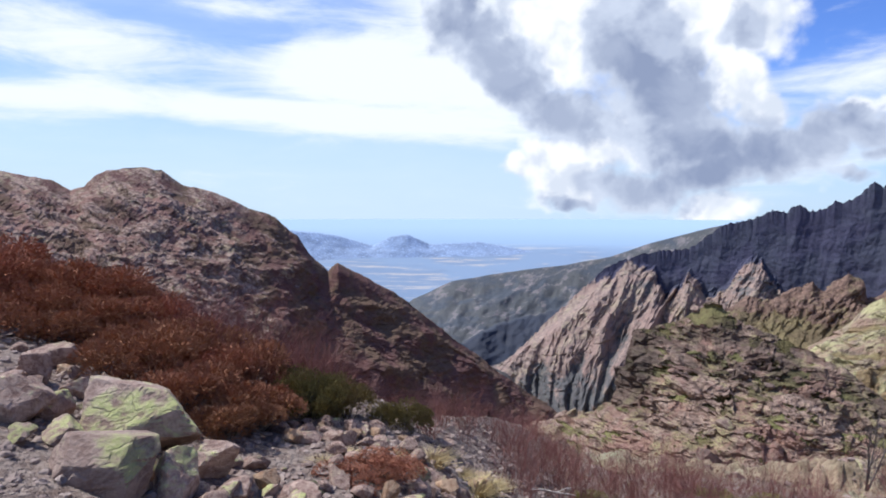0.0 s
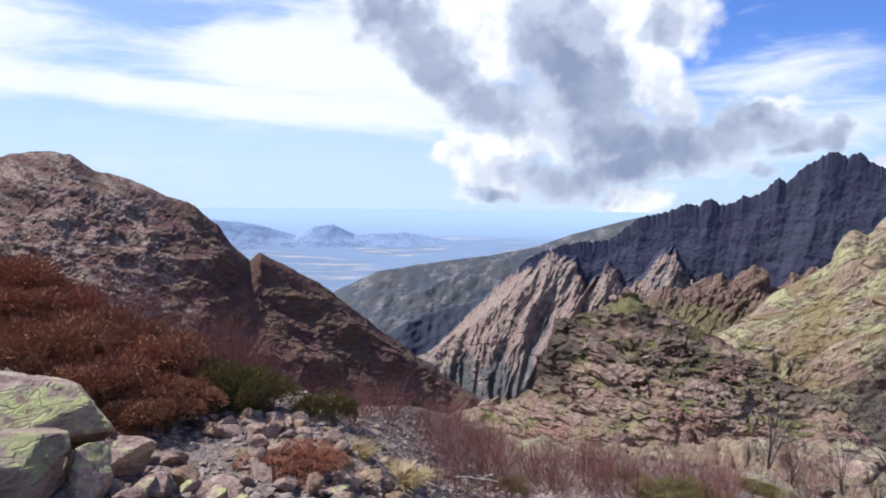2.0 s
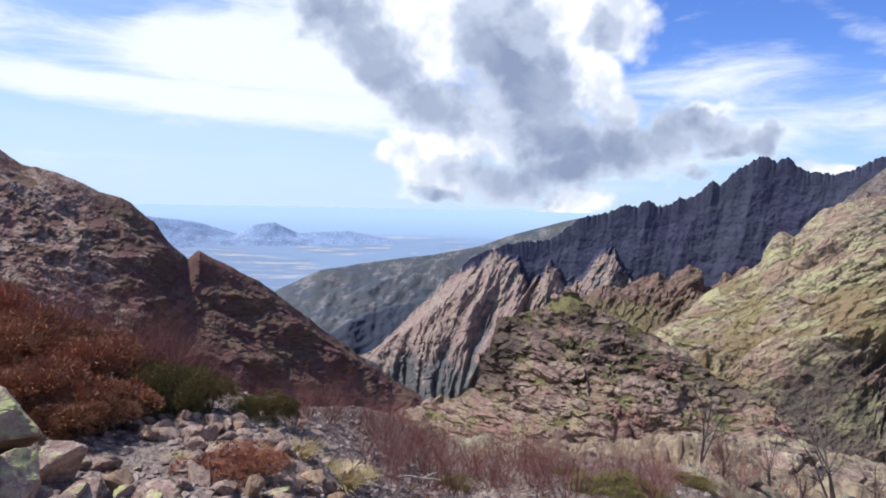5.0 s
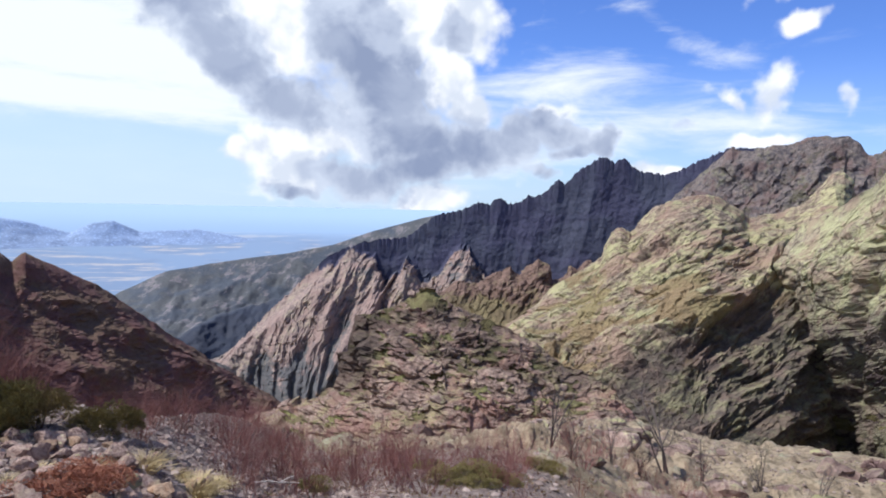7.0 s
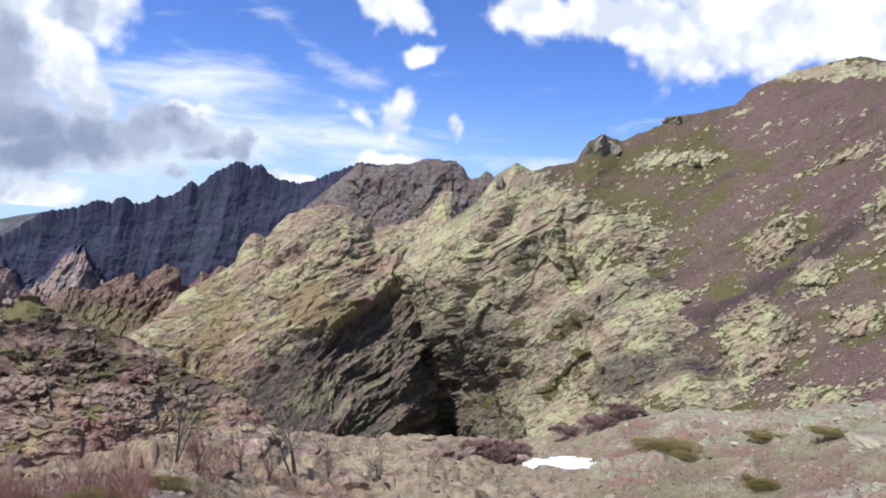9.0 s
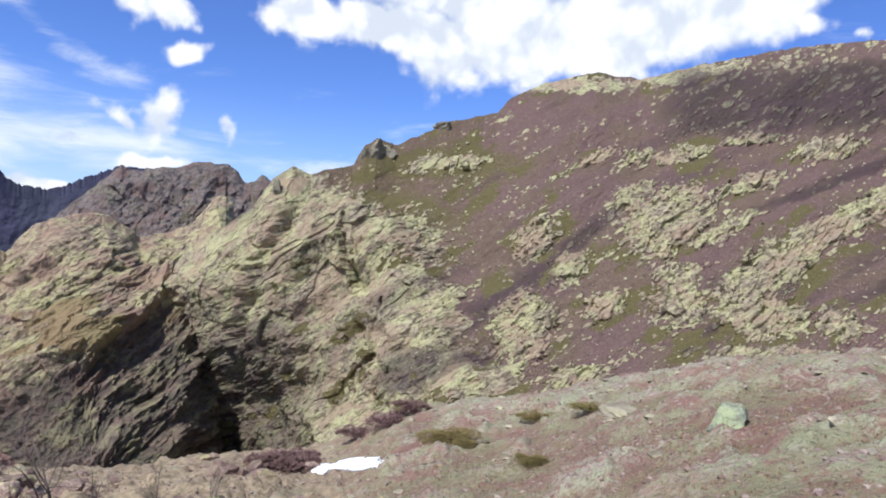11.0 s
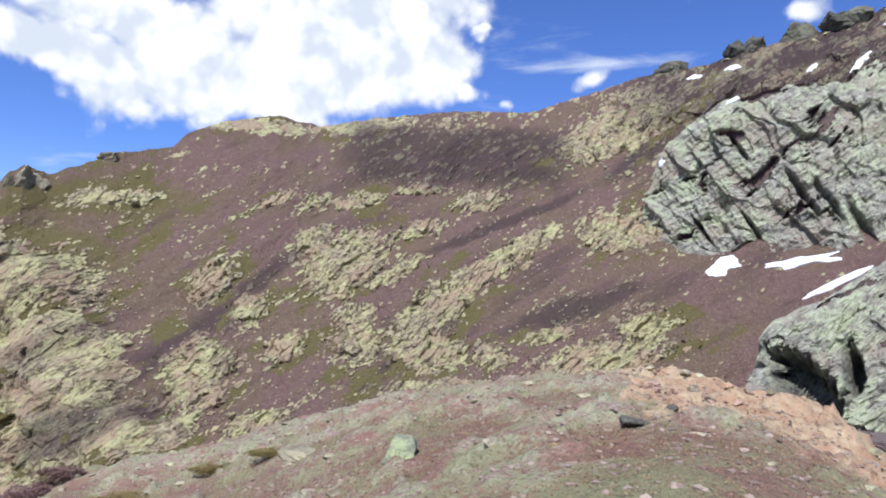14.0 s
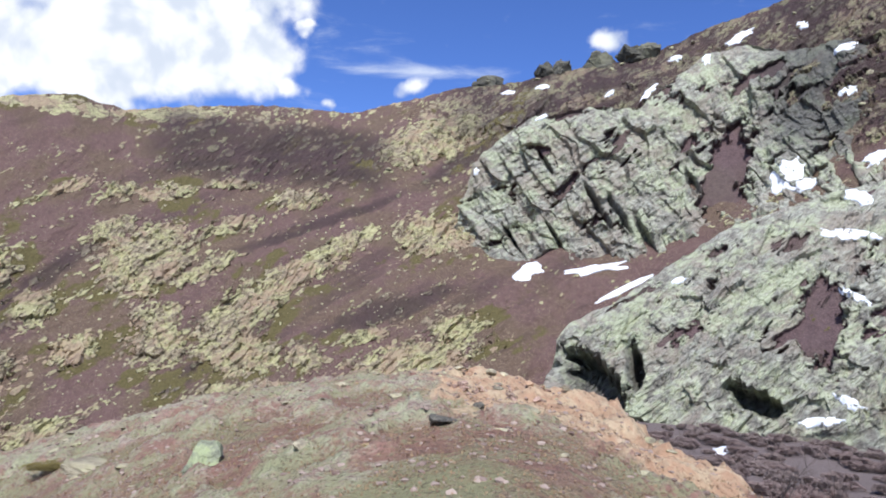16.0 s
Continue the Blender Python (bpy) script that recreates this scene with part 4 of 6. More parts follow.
def relief_cliff(p, u, e):
    beds = fbm(lean(u, e, 8.0, 2.2, 35), 4, 0.5, 91, True)
    slabs = fbm(lean(u, e, 4.2, 1.5, -55), 4, 0.5, 97, True)
    heath = smooth(fbm(lean(u, e, 4, 1.6, 35), 5, 0.6, 92), 0.10, 0.24) * smooth(e - 0.3 * (u - 122), 2, 8) + smooth(np.hypot(u - 131.9 + 1.2 * beds - 0.25 * (e - 12.1), (e - 12.1 + 1.2 * slabs) * 0.5) + 1.3 * fbm(lean(u, e, 0.9, 0.6, 20), 4, 0.65, 110), 2.2, 1.2)
    rock = 0.98 + 0.2 * beds - 1.1 * heath
    solid = smooth(rock, 0.2, 0.6)
    rift = 0 * u                                                             # clefts that slant down the face, cut in and their shade painted black
    for b, h, length, wide in ((121.5, 8.6, 2.4, 0.3), (123.2, 8.0, 2.0, 0.25), (125.4, 6.1, 2.2, 0.32), (128.7, 10.7, 1.2, 0.34), (118.2, 6.0, 1.6, 0.2), (114.6, 5.9, 1.3, 0.22), (117.2, 12.1, 1.3, 0.22)):
        x, y = u - b + 0.35 * slabs, e - h
        rift = np.maximum(rift, smooth(np.hypot((x * 0.85 + y * 0.53) / wide, (y * 0.85 - x * 0.53) / length), 1.15, 0.55))
    cracks = smooth(fbm(lean(u, e, 3.0, 0.55, -58), 4, 0.6, 90), 0.26, 0.40) * smooth(e - 0.3 * (u - 122), 11, 8)
    dark = np.maximum.reduce([0.85 * smooth(u + 2.0 * slabs, 132.5, 137) * smooth(e + beds, 12, 15), 0.8 * rift, 0.3 * cracks])
    leaves = fbm(lean(u, e, 2.4, 0.32, 40), 4, 0.6, 94, True)
    return (solid * (beds * 1.1 + slabs * 0.8 + crags(lean(u, e, 3.8, 1.8, -52), 93, 0.6) * 0.6 + crags(lean(u, e, 1.6, 0.8, -45), 89) * 0.28 + crags(lean(u, e, 0.8, 0.4, 35), 88) * 0.13 + leaves * 0.10 + crags(lean(u, e, 0.35, 0.2, 0), 99) * 0.06)
            + fbm(lean(u, e, 6, 4, 35), 3, 0.5, 95) * 0.9 + (1 - solid) * (0.5 + fbm(lean(u, e, 0.3, 0.2, 0), 3, 0.7, 96) * 0.06) - 1.1 * rift - 0.2 * cracks), rock, dark


def relief_knob(p, u, e):
    beds = fbm(lean(u, e, 7.0, 1.7, 42), 4, 0.5, 101, True)
    slabs = fbm(lean(u, e, 3.0, 0.9, 66), 4, 0.5, 107, True)
    # hollows and cracks are cut in, and their shade is painted dark
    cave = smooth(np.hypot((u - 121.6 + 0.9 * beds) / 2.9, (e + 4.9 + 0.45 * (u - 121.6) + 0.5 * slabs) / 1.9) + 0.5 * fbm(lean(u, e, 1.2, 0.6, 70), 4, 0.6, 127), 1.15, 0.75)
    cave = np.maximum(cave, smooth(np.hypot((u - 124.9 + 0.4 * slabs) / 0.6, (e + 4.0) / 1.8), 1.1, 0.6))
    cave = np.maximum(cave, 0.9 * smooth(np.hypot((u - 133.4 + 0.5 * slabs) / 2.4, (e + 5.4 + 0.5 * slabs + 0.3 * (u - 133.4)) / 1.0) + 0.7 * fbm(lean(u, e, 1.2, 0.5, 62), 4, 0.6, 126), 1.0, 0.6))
    heath = smooth(fbm(lean(u, e, 4, 1.5, 38), 5, 0.6, 102), 0.12, 0.26) * smooth(e, -6, -2) + smooth(np.hypot((u - 138.0 + 0.8 * beds) / 1.7, (e - 1.0 + slabs) / 3.8) + 0.7 * fbm(lean(u, e, 0.9, 0.6, 60), 4, 0.65, 112), 1.1, 0.6)
    rock = 1.0 + 0.2 * beds - 1.1 * heath
    solid = smooth(rock, 0.2, 0.6)
    green = smooth(fbm(lean(u, e, 1.6, 0.8, 40), 4, 0.6, 104), 0.15, 0.35) * heath
    leaves = fbm(lean(u, e, 2.6, 0.36, 48), 4, 0.6, 106, True)
    cracks = smooth(fbm(lean(u, e, 2.4, 0.5, 62), 4, 0.6, 100), 0.26, 0.40)
    return (solid * (beds * 0.9 + slabs * 0.5 + crags(lean(u, e, 3.0, 1.3, 55), 103, 0.6) * 0.6 + crags(lean(u, e, 1.3, 0.6, 50), 108) * 0.24 + leaves * 0.10 + crags(lean(u, e, 0.45, 0.25, 20), 109) * 0.10)
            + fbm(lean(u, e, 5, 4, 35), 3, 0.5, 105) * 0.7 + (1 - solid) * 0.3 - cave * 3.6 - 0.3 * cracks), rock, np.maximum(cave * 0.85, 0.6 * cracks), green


def relief_knoll(p, u, e):
    tilt = e + 0.16 * u + 1.3 * fbm(lean(u, e, 4, 2.4, 0), 4, 0.55, 111)
    step_no = tilt / 1.55 + 1.1 * fbm(np.stack([u / 2.4, tilt / 2.0, 0 * u], 1), 4, 0.6, 118)
    ledge = 1 - (step_no - np.floor(step_no))                              # each bed stands out at its foot and steps back above
    ledge = ledge * smooth(fbm(np.stack([u / 2.6, tilt / 1.6, 0 * u + 3], 1), 3, 0.5, 122), -0.25, 0.3)
    blocks = crags(np.stack([u / 2.3, tilt / 1.25, 0 * u], 1), 113)
    top = smooth(np.hypot((u - 20.7) / 1.7, (e + 8.4) / 0.9) + 0.6 * fbm(lean(u, e, 0.7, 0.4, 0), 4, 0.6, 130), 1.1, 0.6)
    upper = smooth(e + 0.6 * blocks + 0.12 * np.maximum(u - 22, 0), -14.2, -12.0)
    patch = fbm(lean(u, e, 1.9, 0.8, -8), 5, 0.68, 114)
    turf = smooth(patch, 0.02, 0.2) * (0.75 + 0.25 * upper) + 1.2 * top + 0.3 * smooth(e, -18, -20.5)
    rock = 0.95 - 0.9 * turf + 0.2 * blocks
    solid = smooth(rock, 0.15, 0.6)
    crag = smooth(u + 0.5 * blocks, 18.0, 16.4) * smooth(e, -17.5, -14.5)
    # gaps between beds are cut in, with their shade painted dark
    gaps = smooth(fbm(np.stack([u / 2.6, tilt / 0.6, 0 * u], 1), 4, 0.62, 117), 0.38, 0.52)
    dark = np.clip(0.85 * crag + 0.5 * gaps + 0.85 * upper * smooth(fbm(lean(u, e, 2.0, 1.0, -8), 4, 0.6, 124), -0.35, 0.15), 0, 1)
    small = smooth(fbm(lean(u, e, 3, 1.5, -8), 3, 0.5, 119), -0.15, 0.25)  # stretches where the beds are shattered
    strata = fbm(np.stack([u / 2.4, tilt / 0.75, 0 * u], 1), 5, 0.6, 127, True)
    return (solid * (smooth(ledge, 0.0, 1.0) * 0.34 + strata * 0.5 + blocks * 0.25 + crags(np.stack([u / 4.4, tilt / 2.4, 0 * u], 1), 128, 0.4) * 0.6 + (0.4 + 0.6 * small) * (crags(np.stack([u / 1.0, tilt / 0.6, 0 * u], 1), 121) * 0.24 + crags(np.stack([u / 0.42, tilt / 0.26, 0 * u], 1), 123) * 0.11)
            + crag * crags(lean(u, e, 1.2, 0.8, 75), 120) * 0.9 - 0.35 * gaps)
            + fbm(lean(u, e, 7, 4, -10), 3, 0.5, 115) * 1.6 + (1 - solid) * (0.25 + 0.4 * fbm(lean(u, e, 1.0, 0.5, 0), 4, 0.6, 129)) + fbm(lean(u, e, 0.5, 0.3, 0), 3, 0.6, 116) * 0.05), rock, dark * (1 - top), 0.75 * smooth(fbm(lean(u, e, 1.3, 0.7, 0), 4, 0.6, 125), -0.05, 0.25) * (1 - top)


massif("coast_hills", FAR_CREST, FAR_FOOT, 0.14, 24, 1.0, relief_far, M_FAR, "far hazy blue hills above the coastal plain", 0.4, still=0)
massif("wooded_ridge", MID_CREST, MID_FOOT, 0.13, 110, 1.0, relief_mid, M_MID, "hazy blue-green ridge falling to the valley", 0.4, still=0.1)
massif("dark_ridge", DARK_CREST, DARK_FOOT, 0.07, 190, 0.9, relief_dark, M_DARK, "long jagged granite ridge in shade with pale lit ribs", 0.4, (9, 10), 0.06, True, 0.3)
massif("brown_mountain", LEFT_CREST, LEFT_FOOT, 0.11, 180, 0.95, relief_left, M_LEFT, "red-brown rocky mountainside with a rounded top", 0.5, (3, 30), 0.2, True)
massif("rear_peak", BACK_CREST, BACK_FOOT, 0.10, 100, 1.0, relief_back, M_BACK, "grey-brown rocky peak behind the ridge", 0.5, (5, 26), 0.2, True)
massif("red_pinnacles", PIN_CREST, PIN_FOOT, 0.10, 90, 0.9, relief_pin, M_PIN, "row of red-brown rock pinnacles", 0.5, (2.0, 6), 0.3, True)
massif("lichen_ridge", GREEN_CREST, GREEN_FOOT, 0.09, 220, 0.95, relief_green, M_GREEN, "yellow-green lichened rock ridge with slanting beds", 0.5, (2, 12), 0.25, True, 0.1)
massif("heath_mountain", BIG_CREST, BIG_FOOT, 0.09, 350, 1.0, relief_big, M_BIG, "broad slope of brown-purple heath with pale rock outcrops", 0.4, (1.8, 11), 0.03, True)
massif("pale_cliff", CLIFF_CREST, CLIFF_FOOT, 0.085, 200, 0.95, relief_cliff, M_CLIFF, "pale grey-green lichened cliff of slanting slabs", 0.9, (2, 9), 0.3, True)
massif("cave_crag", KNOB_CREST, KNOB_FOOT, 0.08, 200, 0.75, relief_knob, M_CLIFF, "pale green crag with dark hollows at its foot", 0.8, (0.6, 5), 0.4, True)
knoll = massif("rocky_knoll", KNOLL_CREST, KNOLL_FOOT, 0.075, 210, 0.9, relief_knoll, M_KNOLL, "knoll of broken pink-brown rock ledges", 0.5, (0.4, 2.2), 0.5, True)

# ======== the ground: one sheet from the camera's feet to the horizon ========
# bearing, distance and height of the near brink, hollowness of the ground before it
BRINK = [(-180, 20, 0.5, 1), (-60, 14, 1.6, 1), (-42, 11, 1.2, 1), (-32, 10, 0.75, 1), (-25, 9, 0.3, 1), (-15, 8, -0.25, 1), (-6, 7.2, -0.35, 1),
         (0, 7.5, -0.65, 1), (6, 11, -1.9, 1.05), (10, 16, -3.9, 1.15), (14, 28, -8.8, 1.2), (18, 40, -13.4, 1.22), (26, 40, -13.6, 1.22), (30, 42, -12.2, 1.1)]
BRINK += [(38, 45, -12.3, 0.88), (45, 47, -13.7, 0.82), (53, 48, -13.1, 0.8), (60, 50, -13.7, 0.7), (66, 48, -10.2, 0.6), (77, 42, -7.7, 0.5),
         (85, 38, -5.1, 0.45), (91, 36, -3.7, 0.45), (98, 34, -2.7, 0.45), (105, 33, -2.0, 0.45), (112, 32, -1.5, 0.45), (118, 30, -1.4, 0.45),
         (121.5, 27, -1.6, 0.45), (125.5, 24, -2.0, 0.45), (129.5, 21, -2.2, 0.5), (134, 17, -2.2, 0.6), (141, 13, -2.1, 0.8), (160, 14, -1, 1), (180, 20, 0.5, 1)]
BRINK_B = np.arange(-180, 180.5, 0.5)
BELL = np.exp(-0.5 * (np.arange(-12, 13) / 4.0) ** 2)
BRINK_R, BRINK_Z, BRINK_P = (np.convolve(np.pad(np.interp(BRINK_B, [row[0] for row in BRINK], [row[k] for row in BRINK]), 12, "edge"), BELL / BELL.sum(), "valid") for k in (1, 2, 3))


def ground_height(p):
    """Height of the ground at an (n, 3) array of places, and how bare its rock is."""
    x, y = p[:, 0], p[:, 1]
    b, r = np.degrees(np.arctan2(x, y)), np.hypot(x, y)
    rc, zc, hp = (np.interp(b, BRINK_B, v) for v in (BRINK_R, BRINK_Z, BRINK_P))
    inner = zc * np.clip(r / rc, 0, 1) ** hp * smooth(r, 0.0, 3.0)
    deep = smooth(b, 52, 32) * smooth(b, -75, -50)
    basin = smooth(b, 112, 120) * smooth(b, 175, 155)
    knots = np.log(np.array([0, 110, 190, 900, 2600, 3000, 4000, 4900]) + 1)
    fall = np.interp(np.log(r + 1), knots, (0, -45, -110, -480, -470, -400, -250, -98)) * deep + np.interp(np.log(r + 1), knots, (0, -45, -84, -150, -150, -150, -150, -98)) * (1 - deep)
    fall = fall * (1 - basin) + basin * np.interp(np.log(r + 1), knots, (0, -17.5, -19, -80, -80, -80, -80, -40))
    k = smooth(r, rc, rc + 75 - 35 * basin)
    outer = (zc - 0.55 * (r - rc)) * (1 - k) + fall * k
    z = np.where(r < rc, inner, outer)
    q = np.stack([x, y, z], 1)
    near = smooth(r, 90, 30)
    shelf = smooth(r, 9, 16) * near
    beds = fbm(np.stack([x / 4, y / 4, z / 0.8], 1), 5, 0.55, 201, True)
    rock = 0.24 + 0.75 * fbm(q / 3.0, 5, 0.62, 202) + 0.3 * beds * shelf
    rock = rock + 0.4 * smooth(r / rc, 0.7, 0.95) * smooth(r / rc, 1.2, 1.0) * smooth(b, 64, 74) * smooth(b, 114, 104)   # bare slabs along the brow
    ramp = np.clip((r - 2) / 8, 0.15, 1)
    z = z + near * (ramp * (0.25 * fbm(q / 7, 3, 0.5, 203) + 0.10 * fbm(q / 1.3, 4, 0.55, 204)) + 0.03 * fbm(q / 0.22, 3, 0.6, 205))
    z += shelf * smooth(rock, 0.3, 0.7) * (0.18 + 0.30 * beds + 0.24 * crags(q / 1.4, 208) + 0.10 * crags(q / 0.5, 209))
    steps = smooth(b, 16, 26) * smooth(b, 64, 56) * smooth(r, 11, 17) * near      # broken ledges of the shelf before the knoll
    tilt = z + 0.10 * x + 0.05 * y
    z += steps * (0.30 * crags(np.stack([x / 2.4, y / 1.5, 0 * x], 1), 214, 0.5) + 0.16 * crags(np.stack([x / 0.9, y / 0.6, 0 * x], 1), 215) + 0.25 * np.maximum(fbm(np.stack([x / 5, y / 3, tilt / 0.5], 1), 4, 0.55, 216, True), 0))
    rock = rock + 0.25 * steps
    dome = smooth(b, 58, 70) * smooth(b, 150, 138) * smooth(r, 7, 13) * near
    z += dome * (0.07 * fbm(q / 0.6, 4, 0.6, 210) + 0.05 * np.maximum(fbm(q / 1.7, 4, 0.6, 211, True), 0))
    c, s = x * 0.42 + y * 0.91, y * 0.42 - x * 0.91                      # cleaved beds of the orange slab
    slab = (np.exp(-(((b - 118) / 10) ** 2)) * smooth(r, 14, 21) + np.exp(-(((b - 129) / 5) ** 2)) * smooth(r, 12, 18)) * near
    z += slab * (0.22 * crags(np.stack([c / 2.6, s / 0.9, 0 * x], 1), 212) + 0.09 * crags(np.stack([c / 0.9, s / 0.35, 0 * x], 1), 213))
    z += basin * smooth(r, 45, 80) * 1.2 * fbm(q / 16, 4, 0.55, 207)
    z += smooth(r, 300, 900) * smooth(r, 3400, 2800) * 25 * fbm(q / 240, 4, 0.5, 206)
    return z, rock


def build_ground():
    bearings = np.concatenate([np.arange(-46, 150, 0.22), np.arange(150, 314, 2.0)])
    radii = np.concatenate([[0.0], np.geomspace(0.35, 120, 330), np.geomspace(125, 4900, 110)])
    U, R = np.meshgrid(bearings, radii)
    flat = polar(U, R, 0 * R).reshape(-1, 3)
    flat[:, 2], rock = ground_height(flat)
    r, b = R.ravel(), U.ravel()
    faces = grid_faces(len(radii), len(bearings), True)
    orange = np.exp(-(((b - 118) / 12) ** 2)) * smooth(r, 13, 21) + np.exp(-(((b - 129) / 5) ** 2)) * smooth(r, 12, 18)
    scree = np.maximum(smooth(np.hypot((b + 12) / 30, (r - 5) / 4.5), 1.2, 0.6), 0.75 * smooth(np.hypot((b - 16) / 22, (r - 9) / 7), 1.2, 0.6))
    scree = np.maximum(scree, 0.28 * smooth(b, 8, 16) * smooth(b, 62, 50))
    me = mesh_from("ground", flat, faces, M_GROUND, {"rock": rock, "sea": smooth(r, 3950, 4080), "sea_haze": smooth(r, 4000, 4700), "plain": smooth(r, 1500, 2400), "orange": orange, "scree": scree, "tan": 0.9 * smooth(b, 68, 56) * smooth(b, 10, 20) * smooth(r, 75, 55), "heath": smooth(b, 112, 122) * smooth(r / np.interp(b, BRINK_B, BRINK_R), 1.0, 1.25)})
    ob = tagged(new("ground", me), "stony turf of the pass, running down to a coastal plain", "ground", kind="structure")
    LAND.append((ob, BVHTree.FromPolygons([Vector(v) for v in flat], faces.tolist())))


build_ground()
EYE_POINT = Vector((0, 0, EYE))


def on_land(bearing, rise, only=None):
    """Where a line of sight from the pass, at that bearing and rise in degrees, meets the land: place and normal."""
    b, h = radians(bearing), radians(rise)
    way = Vector((math.sin(b) * math.cos(h), math.cos(b) * math.cos(h), math.sin(h)))
    best = None
    for ob, tree in LAND:
        if only and ob.name != only:
            continue
        place, normal, _, far = tree.ray_cast(EYE_POINT, way)
        if place and (best is None or far < best[2]):
            best = (place, normal if normal.z > 0 or normal.dot(way) < 0 else -normal, far)
    return best


def on_ground(bearing, distance):
    p = polar(np.array([bearing]), np.array([distance]), np.zeros(1))
    z, _ = ground_height(p)
    return Vector((p[0, 0], p[0, 1], z[0]))

# ======== things: materials ========


def stone_material(name, size, dark, light, lichen, amount, top=False, bed=None):
    m, nt, bsdf = new_material(name)
    pos = node(nt, "ShaderNodeTexCoord").outputs["Object"]
    info = node(nt, "ShaderNodeObjectInfo")
    shift = node(nt, "ShaderNodeVectorMath", operation="MULTIPLY_ADD")
    link(nt, info.outputs["Random"], shift.inputs[0])
    shift.inputs[1].default_value = (37.0, 19.0, 53.0)
    link(nt, pos, shift.inputs[2])
    col, relief = stone_color(nt, shift.outputs[0], size, dark, light, lichen, amount, top, bed)
    tone = calc(nt, "MULTIPLY_ADD", info.outputs["Random"], 0.5, 0.75)
    col = blend(nt, 1.0, col, node_grey(nt, tone), "MULTIPLY")
    link(nt, col, bsdf.inputs["Base Color"])
    bsdf.inputs["Roughness"].default_value, bsdf.inputs["Specular IOR Level"].default_value = 0.88, 0.2
    bump(nt, bsdf, relief, 0.6, size * 0.25)
    return m


def node_grey(nt, value):
    n = node(nt, "ShaderNodeCombineColor")
    for i in range(3):
        link(nt, value, n.inputs[i])
    return n.outputs[0]


def plant_material(name, a, b, c):
    """Foliage or twigs that differ from piece to piece and from plant to plant."""
    m, nt, bsdf = new_material(name)
    piece = node(nt, "ShaderNodeNewGeometry").outputs["Random Per Island"]
    plant = node(nt, "ShaderNodeObjectInfo").outputs["Random"]
    col = blend(nt, piece, a, b)
    col = blend(nt, calc(nt, "MULTIPLY", plant, 0.6), col, c)
    link(nt, col, bsdf.inputs["Base Color"])
    bsdf.inputs["Roughness"].default_value, bsdf.inputs["Specular IOR Level"].default_value = 0.9, 0.04
    return m


M_LICHEN = stone_material("lime_lichen_stone", 0.30, (0.24, 0.155, 0.122), (0.43, 0.32, 0.26), (0.42, 0.44, 0.16), 0.6, True)
M_STONE = stone_material("grey_pink_stone", 0.22, (0.20, 0.118, 0.09), (0.44, 0.315, 0.25), (0.39, 0.35, 0.19), 0.25, True)
M_LEDGE = stone_material("ledge_rock", 0.7, (0.115, 0.072, 0.06), (0.31, 0.22, 0.175), (0.25, 0.245, 0.10), 0.5, True)
M_PALE = stone_material("pale_outcrop_stone", 1.2, (0.19, 0.16, 0.115), (0.44, 0.385, 0.27), (0.44, 0.435, 0.235), 0.5)
M_BLACK = stone_material("dark_weathered_stone", 0.3, (0.052, 0.048, 0.043), (0.15, 0.138, 0.118), (0.22, 0.22, 0.14), 0.3)
M_GREENSTONE = stone_material("grey_green_stone", 0.4, (0.12, 0.125, 0.09), (0.25, 0.265, 0.185), (0.29, 0.33, 0.17), 0.5)
M_CRAG = stone_material("grey_crag", 1.6, (0.050, 0.048, 0.042), (0.15, 0.14, 0.108), (0.17, 0.175, 0.10), 0.35)
M_TOR = stone_material("pale_tor_rock", 1.6, (0.105, 0.094, 0.070), (0.29, 0.255, 0.185), (0.30, 0.29, 0.16), 0.4)
M_ORANGE = stone_material("orange_stone", 0.3, (0.30, 0.17, 0.10), (0.46, 0.32, 0.21), (0.40, 0.34, 0.22), 0.2)
M_JUNIPER = plant_material("rusty_juniper", (0.34, 0.135, 0.09), (0.48, 0.225, 0.135), (0.33, 0.20, 0.10))
M_GREENJ = plant_material("green_juniper", (0.15, 0.13, 0.05), (0.28, 0.235, 0.085), (0.25, 0.17, 0.08))
M_TWIG = plant_material("bare_twig", (0.17, 0.060, 0.052), (0.32, 0.150, 0.122), (0.24, 0.135, 0.115))
M_BARK = plant_material("grey_bark", (0.10, 0.080, 0.072), (0.17, 0.138, 0.125), (0.11, 0.088, 0.08))
M_HEATH = plant_material("grey_heath", (0.20, 0.155, 0.145), (0.38, 0.31, 0.285), (0.25, 0.18, 0.17))
M_GRASS = plant_material("dry_grass", (0.40, 0.30, 0.15), (0.60, 0.48, 0.28), (0.44, 0.35, 0.17))
M_SNOW, snow_nt, snow_bsdf = new_material("old_snow")
snow_pos = node(snow_nt, "ShaderNodeTexCoord").outputs["Object"]
link(snow_nt, blend(snow_nt, step(snow_nt, grain(snow_nt, snow_pos, 1.2, 6, 0.6), 0.4, 0.7), (0.86, 0.88, 0.92), (0.74, 0.76, 0.80)), snow_bsdf.inputs["Base Color"])
bump(snow_nt, snow_bsdf, grain(snow_nt, snow_pos, 2.0, 5, 0.6), 0.5, 0.15)
snow_bsdf.inputs["Roughness"].default_value = 0.7

# ======== things: makers ========


def ball(level):
    bm = bmesh.new()
    bmesh.ops.create_icosphere(bm, subdivisions=level, radius=1.0)
    bm.verts.ensure_lookup_table()
    v, f = np.array([x.co[:] for x in bm.verts]), np.array([[x.index for x in p.verts] for p in bm.faces])
    bm.free()
    return v, f


BALLS = {k: ball(k) for k in (1, 2, 3, 4, 5)}


